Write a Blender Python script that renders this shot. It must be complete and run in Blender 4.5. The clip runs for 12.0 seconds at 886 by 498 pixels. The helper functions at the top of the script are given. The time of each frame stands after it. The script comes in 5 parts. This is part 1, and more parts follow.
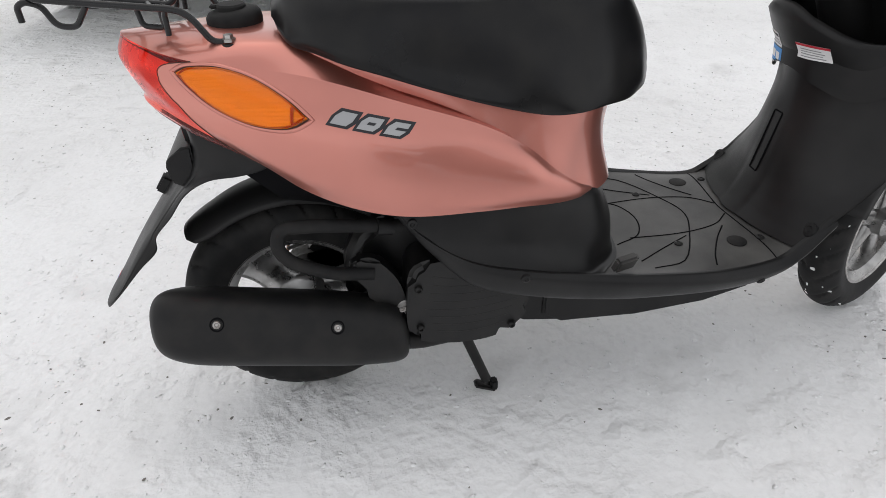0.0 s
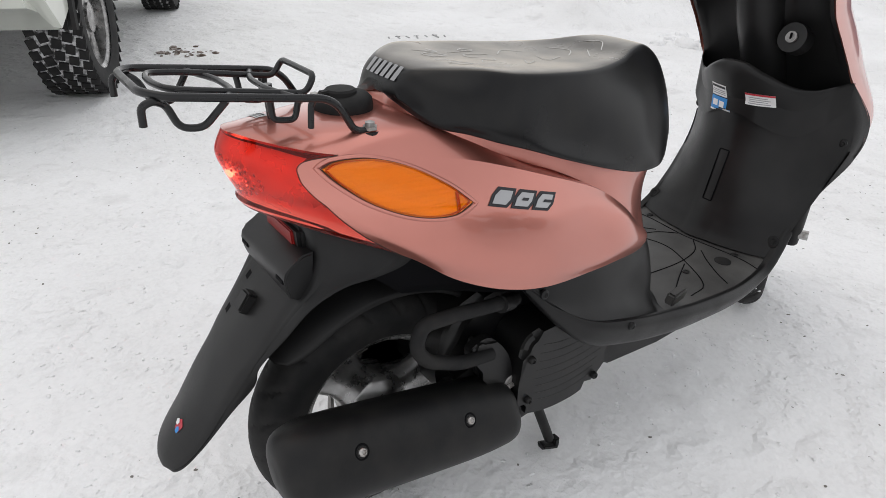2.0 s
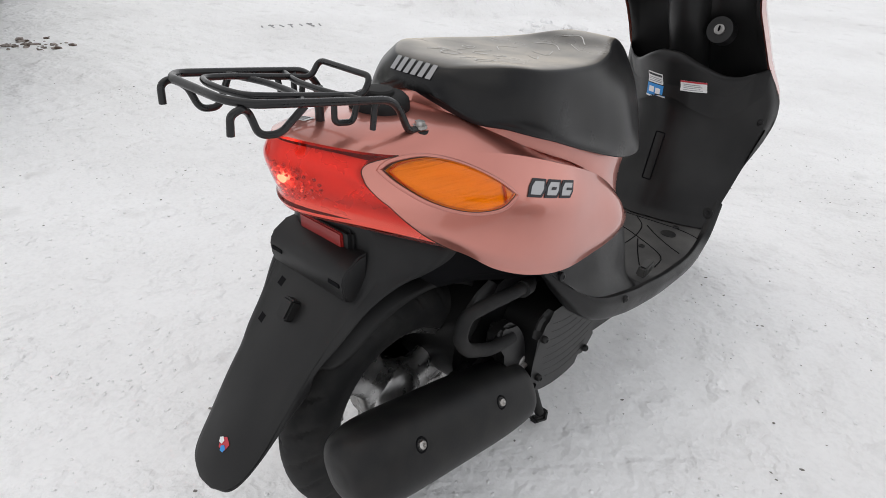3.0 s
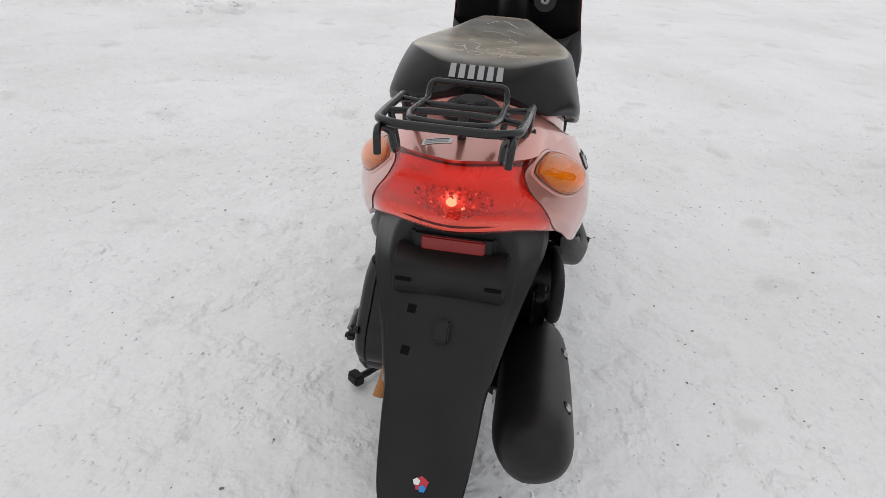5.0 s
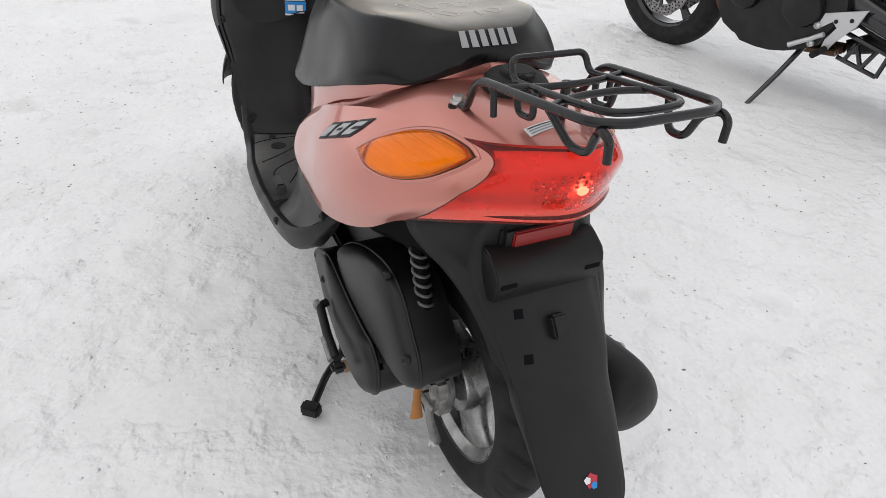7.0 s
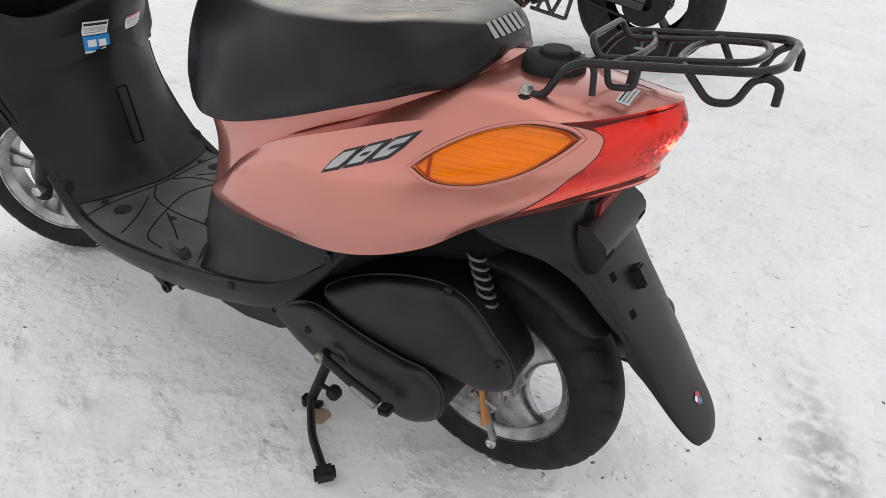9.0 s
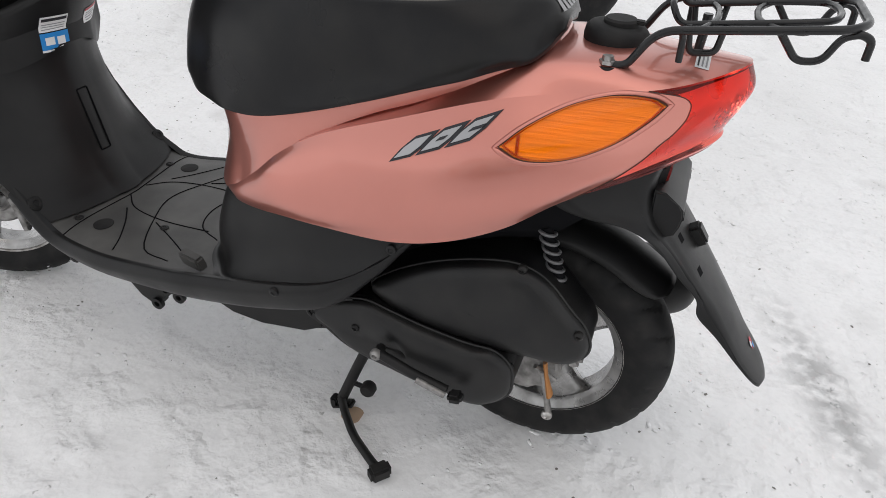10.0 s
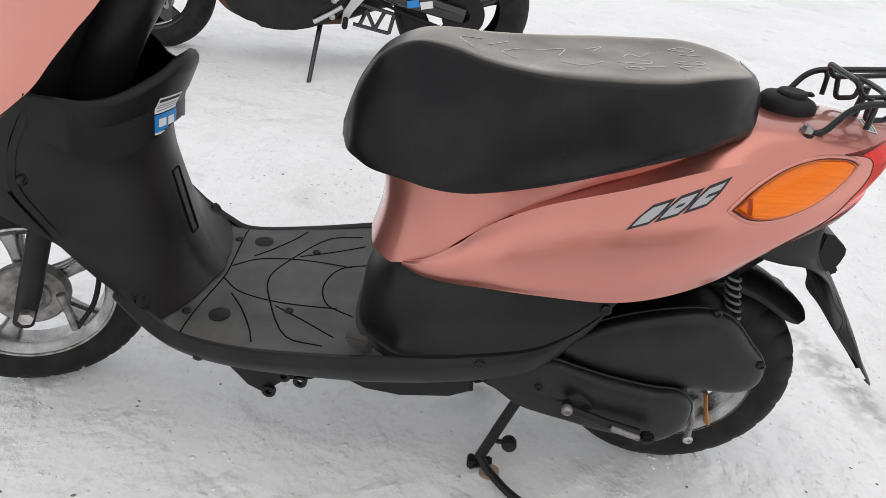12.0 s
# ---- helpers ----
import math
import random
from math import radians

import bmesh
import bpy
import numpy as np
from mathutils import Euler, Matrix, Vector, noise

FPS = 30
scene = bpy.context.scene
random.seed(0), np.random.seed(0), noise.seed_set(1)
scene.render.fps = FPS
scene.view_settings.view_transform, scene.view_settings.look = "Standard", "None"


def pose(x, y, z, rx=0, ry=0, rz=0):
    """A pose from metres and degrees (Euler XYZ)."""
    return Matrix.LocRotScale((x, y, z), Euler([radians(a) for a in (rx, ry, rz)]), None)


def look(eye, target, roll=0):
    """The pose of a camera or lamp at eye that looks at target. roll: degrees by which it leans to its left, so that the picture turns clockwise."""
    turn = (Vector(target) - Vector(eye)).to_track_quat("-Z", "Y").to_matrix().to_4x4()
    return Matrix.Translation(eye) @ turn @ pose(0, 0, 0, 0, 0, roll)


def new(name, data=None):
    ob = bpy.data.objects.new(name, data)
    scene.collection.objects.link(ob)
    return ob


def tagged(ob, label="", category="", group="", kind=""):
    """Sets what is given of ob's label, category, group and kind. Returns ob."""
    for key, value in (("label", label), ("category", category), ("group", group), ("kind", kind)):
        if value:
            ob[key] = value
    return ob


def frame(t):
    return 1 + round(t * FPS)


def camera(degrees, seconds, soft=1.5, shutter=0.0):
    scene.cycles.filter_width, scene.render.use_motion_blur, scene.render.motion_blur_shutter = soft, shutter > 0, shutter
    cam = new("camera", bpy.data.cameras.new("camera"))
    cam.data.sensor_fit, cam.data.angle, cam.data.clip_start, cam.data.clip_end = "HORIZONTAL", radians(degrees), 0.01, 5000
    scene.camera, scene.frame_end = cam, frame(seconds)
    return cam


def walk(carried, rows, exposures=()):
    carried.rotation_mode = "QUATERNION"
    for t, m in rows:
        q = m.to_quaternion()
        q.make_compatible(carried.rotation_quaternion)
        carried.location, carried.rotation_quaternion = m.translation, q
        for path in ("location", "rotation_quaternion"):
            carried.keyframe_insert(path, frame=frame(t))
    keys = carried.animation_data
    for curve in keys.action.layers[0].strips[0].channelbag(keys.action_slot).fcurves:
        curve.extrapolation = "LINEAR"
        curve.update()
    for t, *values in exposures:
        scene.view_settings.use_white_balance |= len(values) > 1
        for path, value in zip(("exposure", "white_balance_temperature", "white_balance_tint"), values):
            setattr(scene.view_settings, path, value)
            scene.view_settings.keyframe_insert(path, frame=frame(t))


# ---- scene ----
cam = camera(67.0, 12.0, 0.8)
PATH = [
    (0, (0.108, -1.019, 0.935), (0.351, 0.637, -0.159), -2.3),
    (0.5, (-0.013, -0.914, 0.913), (0.353, 0.701, -0.208), 0.3),
    (1, (-0.174, -0.862, 0.945), (0.465, 0.740, -0.067), 1.0),
    (1.5, (-0.346, -0.845, 0.977), (0.505, 0.696, 0.027), 0.9),
    (2, (-0.415, -0.763, 0.941), (0.617, 0.668, -0.001), 1.5),
    (2.5, (-0.475, -0.685, 0.931), (0.719, 0.578, -0.058), 2.4),
    (3, (-0.609, -0.619, 0.951), (0.725, 0.522, -0.007), 3.8),
    (3.5, (-0.762, -0.535, 0.971), (0.688, 0.472, 0.032), 6.4),
    (3.7, (-0.788, -0.489, 0.962), (0.702, 0.448, 0.013), 6.9),
    (5.3, (-0.896, -0.006, 0.975), (0.833, 0.068, -0.028), 4.1),
    (5.5, (-0.865, 0.039, 0.976), (0.854, 0.030, -0.047), 4.6),
    (6, (-0.772, 0.159, 0.969), (0.921, -0.073, -0.071), 3.9),
    (6.5, (-0.714, 0.269, 0.966), (0.911, -0.195, -0.103), 3.6),
    (7, (-0.675, 0.416, 0.973), (0.798, -0.347, -0.144), 3.7),
    (7.2, (-0.657, 0.455, 0.963), (0.763, -0.405, -0.153), 4.9),
    (8.8, (-0.378, 0.702, 0.939), (0.526, -0.660, -0.214), 3.1),
    (9, (-0.337, 0.745, 0.949), (0.528, -0.685, -0.149), 2.6),
    (9.5, (-0.239, 0.810, 0.942), (0.490, -0.698, -0.150), 3.0),
    (10, (-0.115, 0.841, 0.935), (0.427, -0.714, -0.200), 3.1),
    (10.5, (-0.011, 0.876, 0.942), (0.374, -0.736, -0.178), 4.7),
    (11, (0.137, 0.955, 0.965), (0.320, -0.747, -0.069), 6.1),
    (11.5, (0.267, 0.982, 0.968), (0.382, -0.746, -0.033), 7.2),
    (12, (0.409, 0.955, 0.964), (0.442, -0.755, -0.074), 7.1),
]
walk(cam, [(t, look(eye, target, roll)) for t, eye, target, roll in PATH], exposures=((0.0, 0.0), (3.7, 0.0), (5.4, -0.24), (6.0, -0.26), (6.5, -0.15), (7.2, 0.04), (9.0, 0.02), (11.0, 0.04), (12.0, 0.10)))

# ---- light ----
world = bpy.data.worlds.new("overcast_sky")
scene.world = world
world.use_nodes = True
wn, wl = world.node_tree.nodes, world.node_tree.links
sky = wn.new("ShaderNodeTexSky")
sky.sky_type, sky.sun_disc = "NISHITA", False
sky.sun_elevation, sky.sun_rotation = radians(64), radians(-20)
sky.air_density, sky.dust_density, sky.ozone_density = 1.5, 6.0, 1.0
# an even bright cloud layer over the snow fields
way = wn.new("ShaderNodeTexCoord")
split = wn.new("ShaderNodeSeparateXYZ")
wl.new(way.outputs["Generated"], split.inputs[0])
lift = wn.new("ShaderNodeMapRange")
lift.inputs[1].default_value, lift.inputs[2].default_value = 0.0, 1.0
wl.new(split.outputs[2], lift.inputs[0])
cloud = wn.new("ShaderNodeMix")
cloud.data_type = "RGBA"
cloud.inputs[6].default_value = (11.6, 11.64, 11.8, 1)
cloud.inputs[7].default_value = (5.0, 5.05, 5.2, 1)
wl.new(lift.outputs[0], cloud.inputs[0])
veil = wn.new("ShaderNodeMix")
veil.data_type = "RGBA"
veil.inputs[0].default_value = 0.9
wl.new(sky.outputs[0], veil.inputs[6])
wl.new(cloud.outputs[2], veil.inputs[7])
wl.new(veil.outputs[2], wn["Background"].inputs[0])
wn["Background"].inputs[1].default_value = 0.106

sun_lamp = bpy.data.lights.new("sun", "SUN")
sun_lamp.energy, sun_lamp.angle, sun_lamp.color = 0.45, radians(60), (1.0, 0.98, 0.96)
sun = new("sun", sun_lamp)
sun.matrix_world = look((0, 0, 8), (0.3, -0.2, 0.0))


# ---- materials ----
def mat(name, color, rough=0.5, metal=0.0, coat=0.0, spec=0.5):
    m = bpy.data.materials.new(name)
    m.use_nodes = True
    b = m.node_tree.nodes["Principled BSDF"]
    b.inputs["Base Color"].default_value = (*color, 1)
    b.inputs["Roughness"].default_value = rough
    b.inputs["Metallic"].default_value = metal
    b.inputs["Coat Weight"].default_value = coat
    b.inputs["Coat Roughness"].default_value = 0.06
    b.inputs["Specular IOR Level"].default_value = spec
    return m


def nz(m, scale, detail=4.0, coord="Object"):
    n, l = m.node_tree.nodes, m.node_tree.links
    tc = n.new("ShaderNodeTexCoord")
    t = n.new("ShaderNodeTexNoise")
    t.inputs["Scale"].default_value, t.inputs["Detail"].default_value = scale, detail
    l.new(tc.outputs[coord], t.inputs["Vector"])
    return t.outputs["Fac"]


def ramp(m, fac, a, ca, b, cb):
    r = m.node_tree.nodes.new("ShaderNodeValToRGB")
    r.color_ramp.elements[0].position, r.color_ramp.elements[0].color = a, (*ca, 1)
    r.color_ramp.elements[1].position, r.color_ramp.elements[1].color = b, (*cb, 1)
    m.node_tree.links.new(fac, r.inputs[0])
    return r.outputs[0]


def bump(m, fac, strength, dist, after=None):
    n, l = m.node_tree.nodes, m.node_tree.links
    b = n.new("ShaderNodeBump")
    b.inputs["Strength"].default_value, b.inputs["Distance"].default_value = strength, dist
    l.new(fac, b.inputs["Height"])
    if after:
        l.new(after, b.inputs["Normal"])
    l.new(b.outputs[0], n["Principled BSDF"].inputs["Normal"])
    return b.outputs[0]


def feed(m, sock, out):
    m.node_tree.links.new(out, m.node_tree.nodes["Principled BSDF"].inputs[sock])


def g3(v):
    return (v, v, v)


# rose copper flake paint under a clear coat
paint = mat("rose_copper_paint", (0.50, 0.21, 0.165), 0.36, 0.85, 1.0)
feed(paint, "Base Color", ramp(paint, nz(paint, 7.0, 5), 0.35, (0.60, 0.226, 0.180), 0.68, (0.64, 0.243, 0.194)))
feed(paint, "Roughness", ramp(paint, nz(paint, 22.0, 6), 0.35, g3(0.34), 0.7, g3(0.38)))
paint.node_tree.nodes["Principled BSDF"].inputs["Coat Roughness"].default_value = 0.03

# black grained plastic of the covers
plastic = mat("black_grained_plastic", (0.020, 0.020, 0.022), 0.5, spec=0.28)
feed(plastic, "Base Color", ramp(plastic, nz(plastic, 9.0, 6), 0.35, (0.008, 0.008, 0.0085), 0.72, (0.0165, 0.016, 0.016)))
feed(plastic, "Roughness", ramp(plastic, nz(plastic, 14.0, 5), 0.3, g3(0.32), 0.7, g3(0.48)))
bump(plastic, nz(plastic, 1100, 2), 0.16, 0.0008)

dusty = mat("dusty_black_plastic", (0.03, 0.029, 0.028), 0.5, spec=0.5)
feed(dusty, "Base Color", ramp(dusty, nz(dusty, 12.0, 8), 0.35, (0.050, 0.049, 0.048), 0.75, (0.110, 0.107, 0.102)))
bump(dusty, nz(dusty, 700, 3), 0.2, 0.001)

vinyl = mat("black_seat_vinyl", (0.020, 0.020, 0.022), 0.3, spec=0.26)
feed(vinyl, "Base Color", ramp(vinyl, nz(vinyl, 16.0, 7), 0.4, (0.006, 0.006, 0.007), 0.75, (0.013, 0.0125, 0.012)))
feed(vinyl, "Roughness", ramp(vinyl, nz(vinyl, 11.0, 5), 0.3, g3(0.25), 0.7, g3(0.36)))
# pale dust on upward faces; its colour also paints in the sky's sheen
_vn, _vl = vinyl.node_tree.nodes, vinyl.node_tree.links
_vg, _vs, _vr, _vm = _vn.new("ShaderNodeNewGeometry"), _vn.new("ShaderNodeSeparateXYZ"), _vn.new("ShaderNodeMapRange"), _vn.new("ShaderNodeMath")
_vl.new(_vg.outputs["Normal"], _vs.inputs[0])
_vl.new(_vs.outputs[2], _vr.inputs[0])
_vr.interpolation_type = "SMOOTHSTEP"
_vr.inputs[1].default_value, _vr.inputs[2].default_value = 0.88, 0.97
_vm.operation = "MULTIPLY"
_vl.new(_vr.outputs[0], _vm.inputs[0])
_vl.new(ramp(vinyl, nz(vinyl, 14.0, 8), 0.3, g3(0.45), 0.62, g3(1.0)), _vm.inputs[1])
dust_sheen = _vn.new("ShaderNodeMix")
dust_sheen.data_type = "RGBA"
_vl.new(_vm.outputs[0], dust_sheen.inputs[0])
_vl.new(_vn["Principled BSDF"].inputs["Base Color"].links[0].from_socket, dust_sheen.inputs[6])
dust_sheen.inputs[7].default_value = (0.085, 0.072, 0.053, 1)
feed(vinyl, "Base Color", dust_sheen.outputs[2])
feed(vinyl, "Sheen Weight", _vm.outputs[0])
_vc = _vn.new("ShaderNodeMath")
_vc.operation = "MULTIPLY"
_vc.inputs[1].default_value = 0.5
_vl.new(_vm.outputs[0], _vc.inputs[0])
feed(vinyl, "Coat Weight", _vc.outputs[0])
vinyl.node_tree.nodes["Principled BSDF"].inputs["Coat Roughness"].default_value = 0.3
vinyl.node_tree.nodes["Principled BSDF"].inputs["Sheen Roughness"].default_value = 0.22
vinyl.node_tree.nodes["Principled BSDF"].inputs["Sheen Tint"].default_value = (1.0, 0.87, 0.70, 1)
bump(vinyl, nz(vinyl, 620, 3), 0.10, 0.0006)

rubber = mat("black_rubber", (0.016, 0.016, 0.017), 0.7, spec=0.3)
feed(rubber, "Base Color", ramp(rubber, nz(rubber, 30.0, 6), 0.4, (0.008, 0.008, 0.0085), 0.75, (0.022, 0.021, 0.02)))
bump(rubber, nz(rubber, 240, 4), 0.2, 0.001)

blackmetal = mat("black_painted_steel", (0.006, 0.006, 0.007), 0.3, 0.0, 0.15, 0.4)
feed(blackmetal, "Roughness", ramp(blackmetal, nz(blackmetal, 60.0, 4), 0.3, g3(0.2), 0.7, g3(0.42)))

satin = mat("satin_black_steel", (0.018, 0.018, 0.019), 0.48, spec=0.3)
feed(satin, "Base Color", ramp(satin, nz(satin, 25.0, 6), 0.4, (0.008, 0.008, 0.0085), 0.75, (0.017, 0.016, 0.015)))
bump(satin, nz(satin, 300, 3), 0.12, 0.001)

engine_black = mat("black_engine_casting", (0.016, 0.016, 0.017), 0.40, spec=0.4)
feed(engine_black, "Base Color", ramp(engine_black, nz(engine_black, 18.0, 7), 0.4, (0.004, 0.004, 0.0045), 0.78, (0.014, 0.0133, 0.0125)))
bump(engine_black, nz(engine_black, 420, 3), 0.22, 0.001)

gasket_brown = mat("dark_brown_gasket", (0.05, 0.016, 0.008), 0.6)
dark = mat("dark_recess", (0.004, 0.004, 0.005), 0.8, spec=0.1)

alloy = mat("silver_wheel_alloy", (0.50, 0.49, 0.47), 0.3, 0.9)
feed(alloy, "Base Color", ramp(alloy, nz(alloy, 26.0, 6), 0.35, (0.24, 0.237, 0.232), 0.65, (0.46, 0.455, 0.45)))
feed(alloy, "Roughness", ramp(alloy, nz(alloy, 40.0, 5), 0.3, g3(0.22), 0.7, g3(0.36)))

steel = mat("worn_bright_steel", (0.55, 0.54, 0.52), 0.3, 0.9)
feed(steel, "Base Color", ramp(steel, nz(steel, 70.0, 5), 0.35, (0.32, 0.30, 0.28), 0.65, (0.62, 0.61, 0.6)))
castalu = mat("grey_cast_aluminium", (0.33, 0.32, 0.31), 0.5, 0.6)
feed(castalu, "Base Color", ramp(castalu, nz(castalu, 50.0, 6), 0.35, (0.16, 0.155, 0.15), 0.68, (0.4, 0.39, 0.38)))
brass = mat("yellowed_lever_plastic", (0.42, 0.17, 0.04), 0.5)
rustmat = mat("rusty_sand", (0.42, 0.30, 0.21), 0.9)
chrome = mat("mirror_reflector", (0.86, 0.86, 0.86), 0.14, 0.8)
bowl = mat("smooth_lamp_bowl", (0.95, 0.95, 0.95), 0.26, 0.5)
feed(bowl, "Roughness", ramp(bowl, nz(bowl, 30.0, 3), 0.3, g3(0.24), 0.7, g3(0.34)))
ribbed = mat("fluted_lamp_bowl", (0.95, 0.95, 0.95), 0.16, 0.7)


def flutes(m, strength, dist):
    """Fine grooves that run along the lamp."""
    n, l = m.node_tree.nodes, m.node_tree.links
    tc, mp, t = n.new("ShaderNodeTexCoord"), n.new("ShaderNodeMapping"), n.new("ShaderNodeTexNoise")
    mp.inputs["Rotation"].default_value = (0, radians(20), 0)
    mp.inputs["Scale"].default_value = (12, 12, 330)
    t.inputs["Scale"].default_value, t.inputs["Detail"].default_value = 1.0, 2.0
    l.new(tc.outputs["Object"], mp.inputs[0])
    l.new(mp.outputs[0], t.inputs["Vector"])
    bump(m, t.outputs["Fac"], strength, dist)
    return t.outputs["Fac"]


# groove bottoms coloured slightly darker: the ribs' streaks of shade are painted in
feed(ribbed, "Base Color", ramp(ribbed, flutes(ribbed, 0.45, 0.003), 0.36, g3(0.92), 0.55, g3(1.0)))
white = mat("white_label", (0.78, 0.78, 0.78), 0.5)
bluelab = mat("blue_label", (0.02, 0.24, 0.62), 0.4)
redlab = mat("red_label", (0.5, 0.03, 0.05), 0.45)
greyink = mat("grey_print", (0.3, 0.3, 0.31), 0.6)
darkink = mat("dark_print", (0.02, 0.02, 0.025), 0.6)
silverink = mat("silver_print", (0.33, 0.33, 0.34), 0.42, 0.3)
chalk = mat("white_chalk_mark", (0.66, 0.65, 0.63), 0.9)
badge_silver = mat("silver_badge", (0.40, 0.40, 0.41), 0.30, 0.7)


def lens_mat(name, color, rough, ribs):
    m = mat(name, color, rough, 0.0, 0.0)
    b = m.node_tree.nodes["Principled BSDF"]
    b.inputs["Transmission Weight"].default_value = 0.94
    b.inputs["IOR"].default_value = 1.36
    if ribs:
        flutes(m, 0.5, 0.003)
    return m


red_lens = lens_mat("red_lens", (1.0, 0.030, 0.016), 0.04, 0)
amber_lens = lens_mat("amber_lens", (1.0, 0.20, 0.0005), 0.03, 0)
amber_shade = mat("shaded_amber_plastic", (0.45, 0.10, 0.004), 0.2)
reflector_red = mat("red_prism_reflector", (0.24, 0.010, 0.008), 0.3, 0.0, 0.2)
bump(reflector_red, nz(reflector_red, 500, 0), 0.4, 0.001)
lit = mat("lit_bulb", (1, 0.4, 0.3), 0.4)
feedb = lit.node_tree.nodes["Principled BSDF"]
feedb.inputs["Emission Color"].default_value = (1.0, 0.42, 0.3, 1)
feedb.inputs["Emission Strength"].default_value = 9.0

# trodden snow
snow = mat("trodden_snow", (0.9, 0.9, 0.91), 0.7, 0, 0, 0.2)
_n, _l = snow.node_tree.nodes, snow.node_tree.links


def blend(fac, a, b, kind="MIX"):
    m = _n.new("ShaderNodeMix")
    m.data_type, m.blend_type = "RGBA", kind
    for sock, v in ((0, fac), (6, a), (7, b)):
        if isinstance(v, (int, float, tuple)):
            m.inputs[sock].default_value = v
        else:
            _l.new(v, m.inputs[sock])
    return m.outputs[2]


fine = ramp(snow, nz(snow, 90.0, 8), 0.34, (0.93, 0.93, 0.935), 0.54, (0.97, 0.97, 0.975))
broad = ramp(snow, nz(snow, 1.1, 7), 0.30, (0.90, 0.897, 0.893), 0.60, (1.0, 1.0, 1.0))
col = blend(1.0, fine, broad, "MULTIPLY")
grime = ramp(snow, nz(snow, 4.3, 9), 0.60, g3(0.0), 0.80, g3(0.5))
col = blend(grime, col, (0.55, 0.54, 0.53, 1))
speck = ramp(snow, nz(snow, 48.0, 4), 0.715, g3(0.0), 0.76, g3(0.6))
col = blend(speck, col, (0.28, 0.27, 0.26, 1))
# a grey wheel mark behind the scooter
geo = _n.new("ShaderNodeTexCoord")
xyz = _n.new("ShaderNodeSeparateXYZ")
_l.new(geo.outputs["Object"], xyz.inputs[0])


def calc(op, a, b):
    m = _n.new("ShaderNodeMath")
    m.operation = op
    for i, v in enumerate((a, b)):
        if isinstance(v, (int, float)):
            m.inputs[i].default_value = v
        else:
            _l.new(v, m.inputs[i])
    return m.outputs[0]


away = calc("ABSOLUTE", calc("ADD", calc("ADD", xyz.outputs[0], 0.525), calc("MULTIPLY", calc("ADD", xyz.outputs[1], 0.3), 0.32)), 0)
mark = calc("MULTIPLY", calc("MAXIMUM", calc("SUBTRACT", 1.0, calc("MULTIPLY", away, 11.0)), 0.0), ramp(snow, nz(snow, 26.0, 10), 0.38, g3(0.0), 0.58, g3(1.0)))
along = calc("ABSOLUTE", calc("ADD", xyz.outputs[1], 0.28), 0)
ends = calc("MAXIMUM", calc("SUBTRACT", 1.0, calc("MULTIPLY", along, 2.6)), 0.0)
col = blend(calc("MULTIPLY", mark, ends), col, (0.40, 0.40, 0.40, 1))
feed(snow, "Base Color", col)
vor = _n.new("ShaderNodeTexVoronoi")
vor.inputs["Scale"].default_value = 48.0
_l.new(geo.outputs["Object"], vor.inputs["Vector"])
patch = ramp(snow, nz(snow, 2.9, 7), 0.44, g3(0.10), 0.58, g3(1.0))
streak = ramp(snow, nz(snow, 7.0, 9), 0.40, g3(0.15), 0.62, g3(1.0))
lumpy = ramp(snow, nz(snow, 9.0, 4), 0.42, g3(0.0), 0.60, g3(1.0))
b1 = bump(snow, calc("MULTIPLY", lumpy, streak), 0.55, 0.018)
b2 = bump(snow, calc("MULTIPLY", nz(snow, 26.0, 5), streak), 0.45, 0.012, b1)
b3 = bump(snow, calc("MULTIPLY", vor.outputs["Distance"], patch), 0.4, 0.008, b2)
bump(snow, calc("MULTIPLY", nz(snow, 120.0, 4), patch), 0.45, 0.004, b3)


# ---- building tools ----
def crom(p, t):
    """A smooth curve through the rows of p at the parameter t (0 .. len - 1)."""
    p = np.asarray(p, float)
    n = len(p) - 1
    t = min(max(t, 0.0), n - 1e-9)
    i = int(t)
    f = t - i
    a = p[i - 1] if i > 0 else 2 * p[0] - p[1]
    b, c = p[i], p[i + 1]
    d = p[i + 2] if i + 2 <= n else 2 * p[n] - p[n - 1]
    return 0.5 * (2 * b + (c - a) * f + (2 * a - 5 * b + 4 * c - d) * f * f + (3 * b - a - 3 * c + d) * f ** 3)


def smooth_path(p, n):
    return [Vector(crom(p, (len(p) - 1) * i / (n - 1))) for i in range(n)]


def row(tab, x):
    """The values of a table at x: rows of (x, values), smoothly joined."""
    xs = [r[0] for r in tab]
    i = max(0, min(len(xs) - 2, next((k for k, v in enumerate(xs[1:]) if x <= v), len(xs) - 2)))
    f = (x - xs[i]) / (xs[i + 1] - xs[i])
    return crom([r[1:] for r in tab], i + min(max(f, 0), 1))


def fillet(pts, r, n=5, closed=False):
    pts = [Vector(p) for p in pts]
    out = []
    m = len(pts)
    for i, p in enumerate(pts):
        if not closed and i in (0, m - 1):
            out.append(p)
            continue
        a, b = pts[i - 1], pts[(i + 1) % m]
        k = min(r, 0.45 * (a - p).length, 0.45 * (b - p).length)
        s, e = p + (a - p).normalized() * k, p + (b - p).normalized() * k
        for j in range(n + 1):
            u = j / n
            out.append((1 - u) ** 2 * s + 2 * u * (1 - u) * p + u * u * e)
    return out


